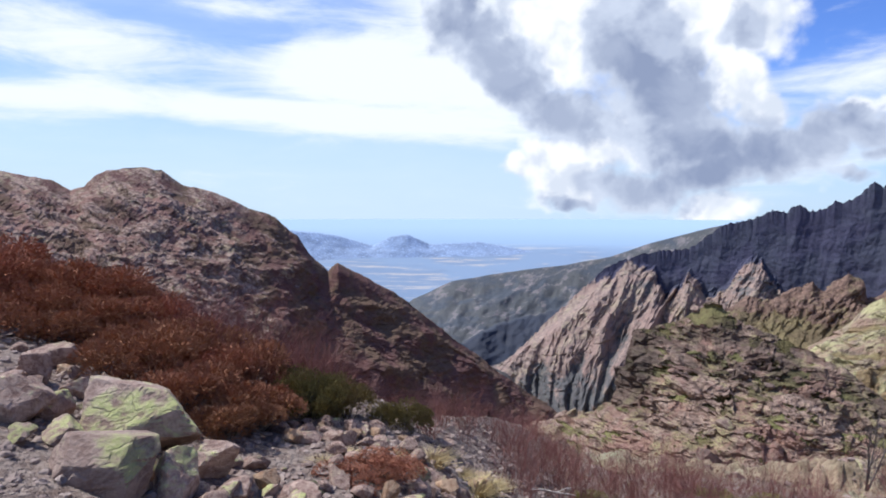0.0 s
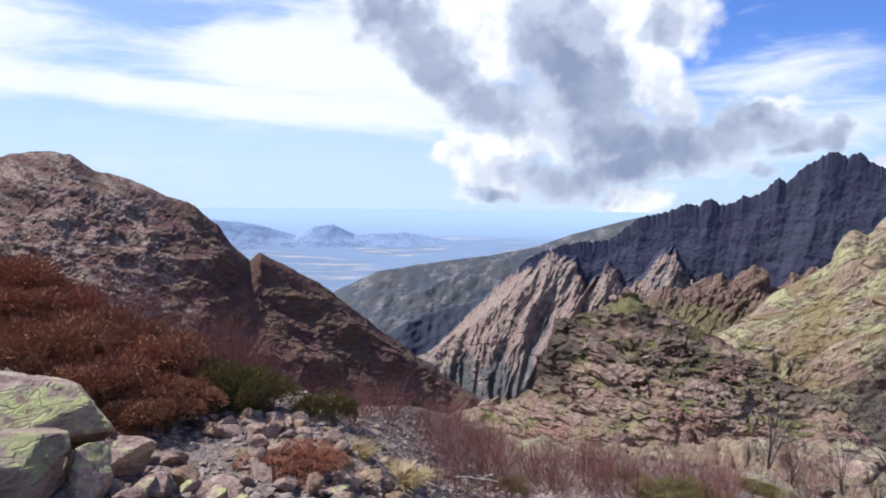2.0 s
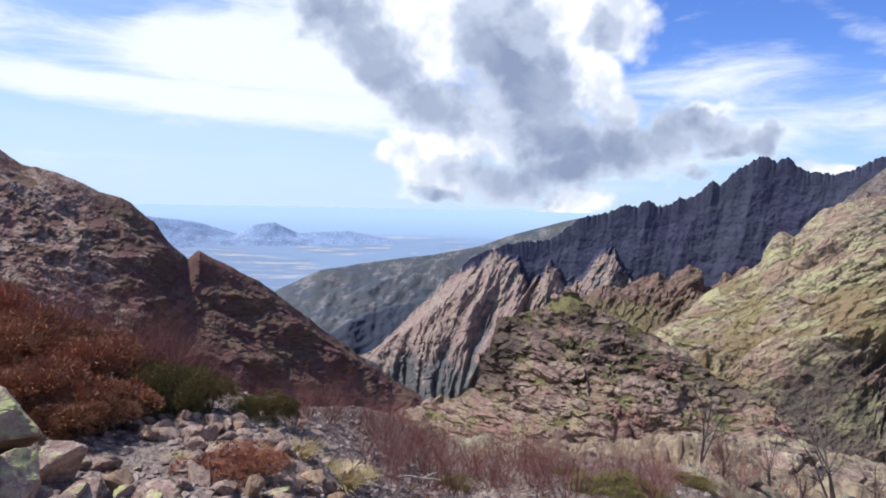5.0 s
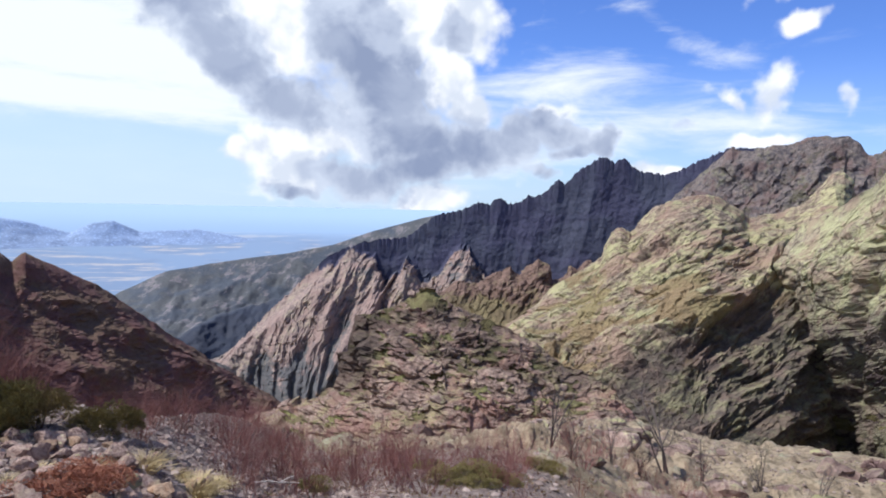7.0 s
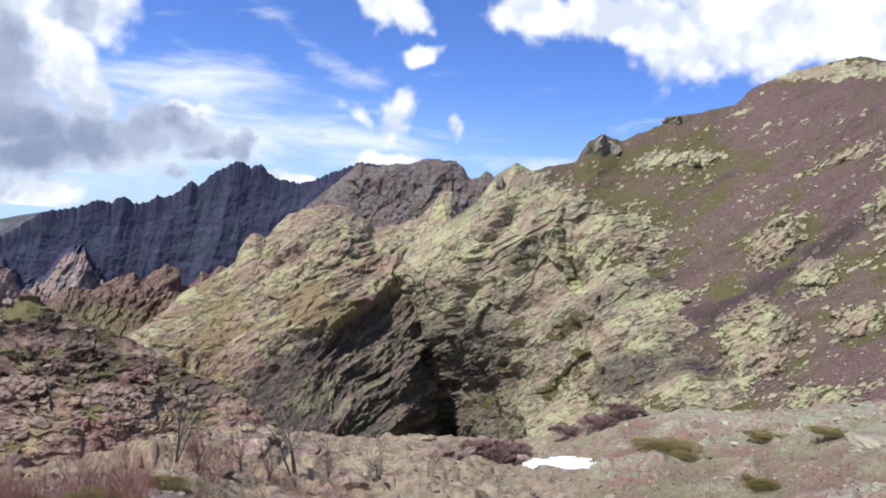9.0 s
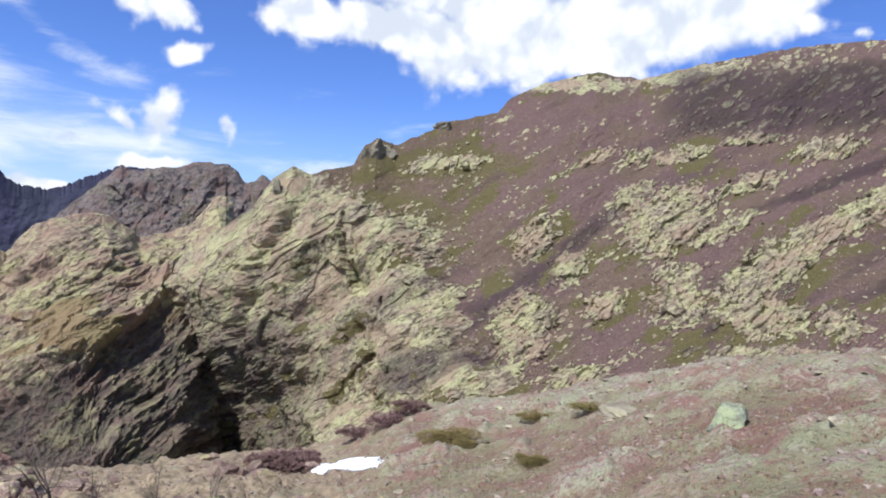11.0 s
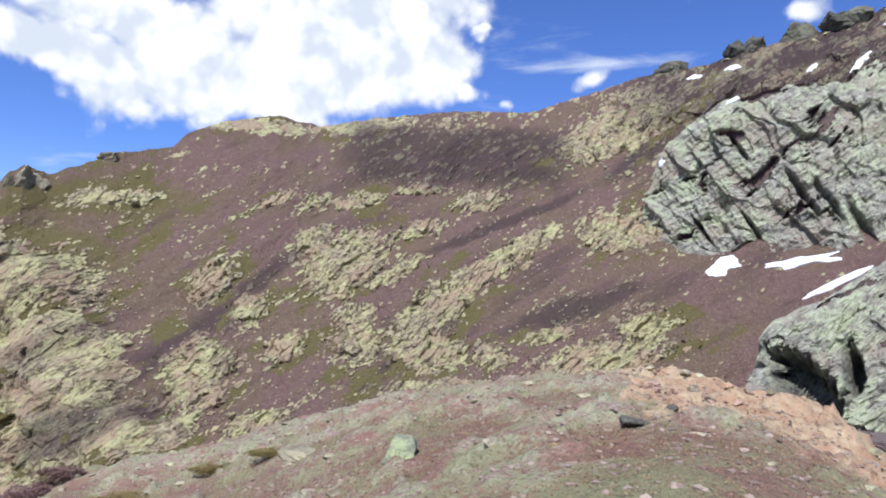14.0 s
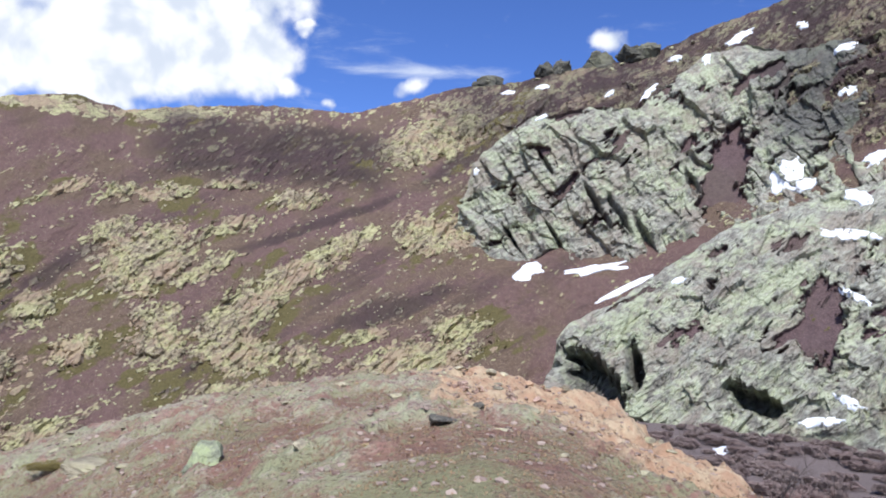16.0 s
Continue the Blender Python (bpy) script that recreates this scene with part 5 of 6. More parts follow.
def rock_mesh(name, seed, material, level=3, planes=14, rough=0.05, flat=1.0):
    """A broken stone: a ball cut by random planes, its faces roughened; about 1 wide, its underside at -0.3."""
    rng = np.random.default_rng(seed)
    v, f = BALLS[level]
    n = rng.normal(size=(planes, 3))
    n /= np.linalg.norm(n, axis=1)[:, None]
    d = rng.uniform(0.42, 0.8, planes)
    reach = np.full(len(v), 1.15)
    for k in range(planes):
        dot = v @ n[k]
        reach = np.where(dot > 0.08, np.minimum(reach, d[k] / np.maximum(dot, 0.08)), reach)
    p = v * reach[:, None]
    p *= (1 + rough * 1.1 * fbm(p * 1.7 + seed, 3, 0.55, seed % 97) + rough * 0.8 * crags(p[:, [0, 2, 1]] * 2.6 + p[:, [1, 1, 1]] + seed, seed % 89) + rough * 0.4 * fbm(p * 9 + seed, 3, 0.6, 5))[:, None]
    p[:, 2] *= flat
    p *= 0.5 / np.abs(p[:, :2]).max()
    p[:, 2] = np.where(p[:, 2] < -0.3, -0.3 + (p[:, 2] + 0.3) * 0.2, p[:, 2])
    return mesh_from(name, p, f, material, shade=False)


def settle(ob, place, width, height, turn, tilt=(0, 0), sink=0.15, depth=None):
    """Stand a rock mesh of unit size on the ground at place."""
    z = ob.data.vertices
    co = np.empty(len(z) * 3)
    z.foreach_get("co", co)
    tall = co[2::3].max() - co[2::3].min()
    s = height / tall
    ob.matrix_basis = Matrix.Translation(place + Vector((0, 0, -co[2::3].min() * s - sink * height))) @ Euler((radians(tilt[0]), radians(tilt[1]), radians(turn))).to_matrix().to_4x4() @ Matrix.Diagonal((width, depth or width * 0.85, s, 1))
    return ob


def sticks(a, b, ra, rb):
    """Tapered three-sided sticks from points a to b: vertices and faces."""
    n = len(a)
    d = b - a
    d /= np.linalg.norm(d, axis=1)[:, None] + 1e-9
    side = np.cross(d, np.array([0.31, 0.52, 0.79]))
    side /= np.linalg.norm(side, axis=1)[:, None] + 1e-9
    up = np.cross(d, side)
    rings = []
    for c, r in ((a, ra), (b, rb)):
        for k in range(3):
            t = k * 2.0944
            rings.append(c + (side * math.cos(t) + up * math.sin(t)) * np.asarray(r)[:, None])
    v = np.stack(rings, 1).reshape(-1, 3)
    base = np.arange(n)[:, None] * 6
    f = np.concatenate([base + np.array([k, (k + 1) % 3, 3 + (k + 1) % 3, 3 + k]) for k in range(3)])
    return v, f


def twig_mesh(name, seed, material, stems, height, spread, forks, thick):
    """A leafless shrub: stems that fan out from the root and fork twice."""
    rng = np.random.default_rng(seed)
    A, B, RA, RB = [], [], [], []

    def grow(p, way, length, radius, level):
        steps = 3
        for k in range(steps):
            way = way + rng.normal(size=3) * 0.16 + np.array([0, 0, 0.05])
            way = way / np.linalg.norm(way)
            q = p + way * length / steps
            r2 = radius * (1 - 0.25)
            A.append(p), B.append(q), RA.append(radius), RB.append(r2)
            if level < 2:
                for _ in range(forks):
                    if rng.random() < 0.75:
                        w = way + rng.normal(size=3) * 0.55
                        grow(q, w / np.linalg.norm(w), length * rng.uniform(0.35, 0.6), r2 * 0.6, level + 1)
            p, radius = q, r2
    for _ in range(stems):
        t, lean_out = rng.uniform(0, 6.283), rng.uniform(0, spread)
        way = np.array([math.cos(t) * lean_out, math.sin(t) * lean_out, 1.0])
        root = np.array([math.cos(t), math.sin(t), 0]) * rng.uniform(0, 0.25) * height * spread
        grow(root, way / np.linalg.norm(way), height * rng.uniform(0.55, 1.0), thick, 0)
    v, f = sticks(np.array(A), np.array(B), RA, RB)
    return mesh_from(name, v, f, material, shade=False)


def sprays(centres, outward, length, width, rng):
    """Small pointed leafy sprays, each a bent pair of blades."""
    n = len(centres)
    way = outward + rng.normal(size=(n, 3)) * 0.5
    way /= np.linalg.norm(way, axis=1)[:, None]
    side = np.cross(way, rng.normal(size=(n, 3)))
    side /= np.linalg.norm(side, axis=1)[:, None] + 1e-9
    up = np.cross(way, side)
    L = (length * rng.uniform(0.6, 1.3, n))[:, None]
    W = (width * rng.uniform(0.7, 1.3, n))[:, None]
    mid = centres + way * L * 0.5
    v = np.stack([centres, mid + side * W, centres + way * L, mid - side * W, mid + up * W, mid - up * W], 1).reshape(-1, 3)
    base = np.arange(n)[:, None] * 6
    f = np.concatenate([base + np.array([0, 1, 2, 3]), base + np.array([0, 4, 2, 5])])
    return v, f


def mound_points(n, rng, lumps):
    """Points on a lumpy low cushion one metre wide, with their outward ways."""
    c = np.stack([rng.uniform(-0.34, 0.34, lumps), rng.uniform(-0.34, 0.34, lumps), rng.uniform(0.08, 0.34, lumps)], 1)
    r = rng.uniform(0.09, 0.21, lumps)
    pick = rng.integers(0, lumps, n)
    d = rng.normal(size=(n, 3))
    d[:, 2] = np.abs(d[:, 2]) * 0.9 - 0.15
    d /= np.linalg.norm(d, axis=1)[:, None]
    p = c[pick] + d * (r[pick] * rng.uniform(0.75, 1.05, n))[:, None]
    p[:, 2] = np.maximum(p[:, 2], 0.0)
    return p, d


def shrub(name, seed, leaf, n=8000, blade=0.038):
    """A low evergreen shrub: woody stems with a cushion of small sprays."""
    rng = np.random.default_rng(seed)
    root = new(name)
    stem = new("woody_base", twig_mesh("woody_base", seed, M_BARK, 9, 0.4, 1.3, 1, 0.008))
    p, d = mound_points(n, rng, 22)
    v, f = sprays(p, d + np.array([0, 0, 0.35]), blade, blade * 0.15, rng)
    leaves = new("foliage", mesh_from("foliage", v, f, leaf, shade=False))
    tagged(stem, kind="stuff")
    stem.parent = leaves.parent = root
    return root


def turned(place, turn, sx, sy=None, sz=None):
    return Matrix.Translation(place) @ pose(0, 0, 0, 0, 0, turn) @ Matrix.Diagonal((sx, sy or sx, sz or sx, 1))


# ======== things: the near ground ========
rng = np.random.default_rng(4)
# bearing, distance, width, height, turn, material of the large stones by the camera
BOULDERS = [(-23.7, 4.7, 0.74, 0.43, 20, M_LICHEN), (-25.6, 3.95, 0.92, 0.36, -15, M_LICHEN), (-18.4, 4.4, 0.44, 0.27, 10, M_LICHEN), (-21.0, 3.95, 0.42, 0.30, 50, M_LICHEN),
            (-31.6, 4.8, 0.46, 0.32, 0, M_STONE), (-29.0, 6.15, 0.42, 0.22, 30, M_STONE), (-26.9, 6.35, 0.26, 0.16, 0, M_STONE), (-26.7, 5.85, 0.22, 0.13, 70, M_STONE),
            (-27.3, 5.45, 0.33, 0.19, 15, M_STONE), (-29.1, 4.95, 0.34, 0.2, 40, M_LICHEN), (-28.6, 4.5, 0.36, 0.17, 0, M_LICHEN), (-30.6, 5.7, 0.36, 0.24, 80, M_STONE)]
for k, (b, r, w, h, turn, mat) in enumerate(BOULDERS):
    ob = new("boulder", rock_mesh("boulder", 322 + k, mat, 5 if w > 0.6 else 4, 11, 0.05))
    settle(ob, on_ground(b, r), w, h, turn, (rng.uniform(-12, 12), rng.uniform(-12, 12)))
    tagged(ob, "angular boulder crusted with lime-green lichen on stony ground" if mat is M_LICHEN else "grey-pink angular boulder among red-brown shrubs", "boulder", "boulders by the camera")

STONES = [rock_mesh("stone", 400 + k, M_STONE, 3, 7, 0.05, 0.75) for k in range(10)] + [rock_mesh("stone", 420 + k, M_LICHEN, 3, 7, 0.05, 0.75) for k in range(2)] + [rock_mesh("stone", 430, M_ORANGE, 3, 7, 0.05, 0.75)]
LARGE_STONES = [(-15.1, 4.7, 0.18, 0.11), (-11.0, 5.45, 0.24, 0.12), (-8.9, 5.5, 0.2, 0.11), (-5.3, 6.0, 0.24, 0.12), (-16.9, 4.1, 0.3, 0.16), (-11.3, 4.2, 0.32, 0.12),
                (-4.5, 4.35, 0.16, 0.18), (-8.6, 4.5, 0.27, 0.12), (-2.0, 5.55, 0.24, 0.08), (-14.0, 4.2, 0.17, 0.1), (-19.8, 4.0, 0.2, 0.09), (-0.2, 6.35, 0.27, 0.1), (-6.6, 5.0, 0.25, 0.11)]


def put_stone(b, r, w, h, label="broken grey-pink stone lying on the scree", group="scree stones"):
    ob = new("stone", STONES[int(rng.integers(0, len(STONES)))])
    settle(ob, on_ground(b, r), w, h, rng.uniform(0, 360), (rng.uniform(-18, 18), rng.uniform(-18, 18)), 0.22)
    tagged(ob, label, "stone", group)


for b, r, w, h in LARGE_STONES:
    put_stone(b, r, w, h)
for _ in range(120):
    b, r = rng.uniform(-21, 6), rng.uniform(3.5, 6.0)
    if b < -13 and r > 4.7:
        continue
    w = rng.uniform(0.1, 0.27)
    put_stone(b, r, w, w * rng.uniform(0.4, 0.7))
for _ in range(90):
    b, r = rng.uniform(-27, 9), rng.uniform(3.3, 6.6)
    if b < -14 and r > 4.6:
        continue
    w = 0.06 + 0.12 * rng.random() ** 2.2
    put_stone(b, r, w, w * rng.uniform(0.45, 0.8))
for _ in range(26):
    b, r = rng.uniform(-32, -24), rng.uniform(4.2, 6.8)
    w = rng.uniform(0.08, 0.24)
    put_stone(b, r, w, w * rng.uniform(0.45, 0.75), "pale stone in a heap beside the junipers", "heaped stones")


def gravel(name, n, span, reach, size, mats, label, level=2):
    """Small broken stones strewn over a stretch of ground, in one mesh."""
    v0, f0 = BALLS[level]
    r2 = np.random.default_rng(77)
    b, r = r2.uniform(*span, n), np.sqrt(r2.uniform(reach[0] ** 2, reach[1] ** 2, n))
    p = polar(b, r, 0 * r)
    p[:, 2], _ = ground_height(p)
    s = size * (0.4 + 1.2 * r2.random(n) ** 2)
    v = v0[None] * (1 + 0.25 * r2.normal(size=(n, len(v0), 1))).clip(0.6, 1.4)
    v = v * (s[:, None, None] * np.stack([r2.uniform(0.7, 1.3, n), r2.uniform(0.7, 1.3, n), r2.uniform(0.4, 0.8, n)], 1)[:, None, :]) + p[:, None, :]
    f = (f0[None] + (np.arange(n) * len(v0))[:, None, None]).reshape(-1, 3)
    tagged(new(name, mesh_from(name, v.reshape(-1, 3), f, mats, shade=False)), label, "gravel", kind="stuff")


M_GRAVEL, gnt, gb = new_material("gravel_stone")
gi = node(gnt, "ShaderNodeNewGeometry").outputs["Random Per Island"]
link(gnt, blend(gnt, gi, (0.16, 0.105, 0.085), (0.37, 0.285, 0.235)), gb.inputs["Base Color"])
gb.inputs["Roughness"].default_value = 0.9
gravel("gravel", 6500, (-34, 20), (2.6, 9.0), 0.028, M_GRAVEL, "loose grey gravel between the stones")
gravel("turf_stones", 9000, (24, 141), (6, 40), 0.055, M_GRAVEL, "small pale stones strewn over the turf", 1)

# shrubs: bearing, distance, width, height
JUNIPERS = [shrub("juniper_shrub", 500 + k, M_JUNIPER) for k in range(4)]
GREEN_JUNIPERS = [shrub("juniper_shrub", 520 + k, M_GREENJ) for k in range(3)]
MAT_SHRUBS = [(-33, 9.2, 1.5, 0.6), (-30.3, 8.6, 1.3, 0.55), (-27.1, 8.4, 1.3, 0.6), (-23.4, 7.7, 1.3, 0.55), (-20.2, 7.2, 1.2, 0.58), (-24.3, 6.2, 0.95, 0.5), (-17.4, 6.6, 1.0, 0.52), (-20.3, 5.6, 0.9, 0.45),
              (-15.3, 5.7, 0.8, 0.36), (-28.3, 7.2, 0.9, 0.4), (-31.5, 7.3, 0.9, 0.42), (-17.5, 5.3, 0.7, 0.32), (-22.5, 6.9, 1.0, 0.45), (-13.6, 6.3, 0.7, 0.36), (-5.8, 4.65, 0.6, 0.2), (-26, 7.5, 1.1, 0.5), (-35, 7.9, 1.2, 0.6), (-25.2, 8.8, 1.2, 0.5), (-19.2, 6.3, 0.9, 0.4)]
GREEN_SHRUBS = [(-10.4, 6.1, 0.62, 0.42), (-8.0, 6.25, 0.55, 0.40), (-3.4, 6.4, 0.5, 0.3), (-12.2, 6.4, 0.6, 0.4), (24.5, 9.0, 0.9, 0.24), (27.5, 9.6, 0.7, 0.2), (12.0, 8.6, 0.5, 0.16), (21.0, 10.5, 0.6, 0.18), (31.0, 12.5, 0.7, 0.22)]


def plant(kinds, k, b, r, w, h, label, category, group):
    base = kinds[k % len(kinds)]
    m = turned(on_ground(b, r) + Vector((0, 0, -0.03)), rng.uniform(0, 360), w * 1.15, w * 1.15, h * 1.9)
    if not base.get("label"):
        tagged(base, label, category, group)
        base.matrix_basis = m
        return
    ob = copy_thing(base, Matrix())
    ob.matrix_basis = m


for k, row in enumerate(MAT_SHRUBS):
    plant(JUNIPERS, k, *row, "low rust-brown juniper shrub spreading over the stones", "shrub", "rusty junipers")
for k, row in enumerate(GREEN_SHRUBS):
    plant(GREEN_JUNIPERS, k, *row, "small dark green juniper shrub on the stony slope", "shrub", "green junipers")

BARE = [new("bare_shrub", twig_mesh("bare_shrub", 600 + k, M_TWIG, 9 + 3 * k, 0.9, 0.9, 2, 0.006)) for k in range(5)]
SAPLINGS = [new("bare_sapling", twig_mesh("bare_sapling", 640 + k, M_BARK, 3, 1.0, 0.16, 3, 0.017)) for k in range(3)]
spots = [(rng.uniform(-22, -9), rng.uniform(6.6, 9.0), rng.uniform(0.35, 0.6)) for _ in range(26)]
spots += [(rng.uniform(-6, 10), rng.uniform(6.4, 9.6), rng.uniform(0.25, 0.6)) for _ in range(40)]
spots += [(rng.uniform(4, 30), rng.uniform(7.5, 13.0), 0.25 + 0.6 * rng.random() ** 1.6) for _ in range(110)]
spots += [(rng.uniform(30, 48), rng.uniform(11, 22.0), rng.uniform(0.6, 1.0)) for _ in range(26)]
spots += [(rng.uniform(-24, -7), rng.uniform(7.0, 9.2), rng.uniform(0.6, 0.95)) for _ in range(36)]
spots += [(rng.uniform(121, 143), rng.uniform(45, 80), rng.uniform(1.4, 2.6)) for _ in range(60)]
for k, (b, r, h) in enumerate(spots):
    plant(BARE, k, b, r, h / 1.15, h / 1.9, "leafless shrub of thin red-grey twigs", "shrub", "leafless shrubs")
TREES = [(126.6, 62, 5.5), (128.2, 70, 5.0), (131.5, 66, 4.5), (135.0, 75, 5.5), (124.8, 72, 4.5), (138.5, 70, 5.0), (40.6, 20.3, 2.3), (31.5, 16, 1.5), (43.3, 22.5, 1.5), (38.7, 18.8, 1.2), (36.5, 17.5, 1.2), (47.5, 22, 1.5), (33.2, 15.2, 1.1), (51.5, 24, 1.3)]
for k, (b, r, h) in enumerate(TREES):
    plant(SAPLINGS, k, b, r, h / 1.15, h / 1.9, "thin leafless sapling with upright grey branches", "tree", "leafless saplings")


def tuft_mesh(seed):
    r2 = np.random.default_rng(seed)
    n = 160
    t, out = r2.uniform(0, 6.283, n), r2.uniform(0.1, 1.1, n)
    root = np.stack([np.cos(t), np.sin(t), 0 * t], 1) * r2.uniform(0, 0.25, n)[:, None]
    way = np.stack([np.cos(t) * out, np.sin(t) * out, np.ones(n)], 1)
    way /= np.linalg.norm(way, axis=1)[:, None]
    mid = root + way * 0.3
    tip = mid + (way + np.stack([np.cos(t), np.sin(t), 0 * t - 0.6], 1) * 0.5) * 0.28
    v1, f1 = sticks(root, mid, np.full(n, 0.008), np.full(n, 0.006))
    v2, f2 = sticks(mid, tip, np.full(n, 0.006), np.full(n, 0.001))
    return mesh_from("grass_tuft", np.concatenate([v1, v2]), np.concatenate([f1, f2 + len(v1)]), M_GRASS, shade=False)


HEATHS = [shrub("heath_bush", 560 + k, M_HEATH, 2600, 0.12) for k in range(3)]
for k in range(290):
    b, r = rng.uniform(119, 145), 52 + 87 * rng.random() ** 0.8
    w = rng.uniform(1.2, 3.4)
    plant(HEATHS, k, b, r, w, w * rng.uniform(0.3, 0.5), "grey-brown heath bush in the hollow under the crag", "shrub", "heath bushes")


def dead_branch(b, r, length, turn):
    """A bleached crooked stick lying on the ground with one side twig."""
    r2 = np.random.default_rng(61)
    x = np.linspace(0, length, 8)
    line = np.stack([x, 0.05 * length * np.sin(x / length * 5) + r2.normal(size=8) * 0.008, 0.03 + 0.05 * x / length], 1)
    thick = np.linspace(0.016, 0.006, 8)
    side = line[4] + np.array([[0, 0, 0], [0.07, 0.06, 0.03], [0.13, 0.10, 0.04]])
    v1, f1 = sticks(line[:-1], line[1:], thick[:-1], thick[1:])
    v2, f2 = sticks(side[:-1], side[1:], np.array([0.007, 0.005]), np.array([0.005, 0.003]))
    ob = new("dead_branch", mesh_from("dead_branch", np.concatenate([v1, v2]), np.concatenate([f1, f2 + len(v1)]), M_DEADWOOD, shade=False))
    ob.matrix_basis = turned(on_ground(b, r), turn, 1.0)
    tagged(ob, "bleached crooked dead branch lying among the twigs", "branch")


M_DEADWOOD = plant_material("bleached_wood", (0.42, 0.36, 0.31), (0.55, 0.49, 0.44), (0.48, 0.42, 0.37))
dead_branch(7.2, 7.2, 0.5, -28)
TUFTS = [new("grass_tuft", tuft_mesh(700 + k)) for k in range(3)]
tufts = [(-0.9, 5.65, 0.36, 0.15), (2.6, 5.6, 0.46, 0.17), (3.4, 5.9, 0.36, 0.14), (1.6, 5.9, 0.2, 0.1), (-8.1, 5.2, 0.2, 0.07), (-3.9, 5.45, 0.16, 0.08), (-10, 4.9, 0.2, 0.07), (4.6, 6.4, 0.2, 0.1)]
tufts += [(rng.uniform(45, 135), rng.uniform(9, 32), rng.uniform(0.12, 0.26), rng.uniform(0.06, 0.12)) for _ in range(26)]
for k, (b, r, w, h) in enumerate(tufts):
    plant(TUFTS, k, b, r, w, h, "tuft of dry straw-yellow grass", "grass", "dry grass tufts")

M_TURF = plant_material("alpine_turf", (0.25, 0.16, 0.115), (0.36, 0.29, 0.16), (0.31, 0.19, 0.14))


def turf(name, n, span, reach, blade, material, label, seed):
    """Short tufts of grass and heather in patches over the ground, in one mesh."""
    r2 = np.random.default_rng(seed)
    b, r = r2.uniform(*span, n), np.exp(r2.uniform(math.log(reach[0]), math.log(reach[1]), n))
    r = np.minimum(r, np.interp(b, BRINK_B, BRINK_R) * r2.uniform(0.4, 1.05, n))
    p = polar(b, r, 0 * r)
    p[:, 2], bare = ground_height(p)
    keep = (fbm(p / 1.1, 4, 0.6, seed) + 0.25 * r2.normal(size=n) > 0.05) & (bare < 0.5)
    p = p[keep] - np.array([0, 0, 0.01])
    grow = blade * (0.6 + 0.045 * np.hypot(p[:, 0], p[:, 1]))
    up = np.tile(np.array([0.0, 0.0, 0.5]), (len(p), 1))
    v, f = sprays(p, up, grow, grow * 0.35, r2)
    tagged(new(name, mesh_from(name, v, f, material, shade=False)), label, "turf", kind="stuff")


turf("turf", 60000, (50, 141), (5.5, 40), 0.045, M_TURF, "short brown and olive turf over the stony dome", 41)
turf("turf", 16000, (8, 56), (6.5, 40), 0.05, M_TURF, "short brown turf between the shelf rocks", 43)

# rocks and cushions on the dome and the shelf: bearing, distance, width, height
DOME = [("boulder", 91.5, 18.6, 1.6, 0.9, M_GREENSTONE, "pale green lichened boulder standing on the turf"), ("boulder", 109.5, 16.6, 1.0, 0.36, M_BLACK, "flat dark boulder lying on the turf"),
        ("boulder", 112.6, 19.4, 0.45, 0.24, M_BLACK, "small dark boulder on the orange slab"), ("boulder", 83.4, 27.4, 2.2, 0.6, M_PALE, "low pale slab with a dark gap under it"),
        ("boulder", 36.9, 26.3, 1.7, 0.95, M_LICHEN, "lichened grey-green boulder on the shelf"), ("boulder", 52.5, 33.5, 2.6, 1.4, M_LEDGE, "pink-brown rock step at the edge of the shelf"),
        ("boulder", 54.8, 34.5, 1.6, 1.2, M_LEDGE, "pink-brown rock step at the edge of the shelf"), ("boulder", 44.0, 31.0, 1.2, 0.5, M_LEDGE, "pink-brown rock on the shelf"), ("boulder", 42.5, 30.0, 0.9, 0.4, M_LEDGE, "pink-brown rock on the shelf")]
for k, (name, b, r, w, h, mat, label) in enumerate(DOME):
    ob = new(name, rock_mesh(name, 800 + k, mat, 4, 8, 0.12, 0.8))
    settle(ob, on_ground(b, r), w, h, rng.uniform(0, 360), (rng.uniform(-6, 6), rng.uniform(-6, 6)), 0.3)
    tagged(ob, label, "boulder")
CUSHIONS = [(70.5, 29.8, 2.7, 0.5), (77.4, 33.0, 2.0, 0.45), (70.4, 31.8, 1.6, 0.4), (76.8, 22.4, 1.0, 0.4), (81.5, 30.5, 1.8, 0.35)]
for k, row in enumerate(CUSHIONS):
    plant(GREEN_JUNIPERS, k, *row, "small dark green juniper shrub on the stony slope", "shrub", "green junipers")
HEATHER = [shrub("heather_bush", 580 + k, plant_material("purple_heather", (0.19, 0.115, 0.105), (0.32, 0.21, 0.195), (0.22, 0.14, 0.12)), 3000, 0.07) for k in range(2)]
for k, row in enumerate([(57.2, 36.5, 2.6, 0.9), (58.6, 38.0, 2.4, 0.8), (65.2, 43.0, 2.8, 0.9), (67.0, 43.5, 2.2, 0.7), (55.8, 38.5, 2.2, 0.8), (62.8, 44.0, 2.6, 0.7)]):
    plant(HEATHER, k, *row, "low purple-brown heather bush at the edge of the snow", "shrub", "heather bushes")
LEDGES = [rock_mesh("flat_stone", 850 + k, M_PALE, 3, 10, 0.06, 0.6) for k in range(4)]
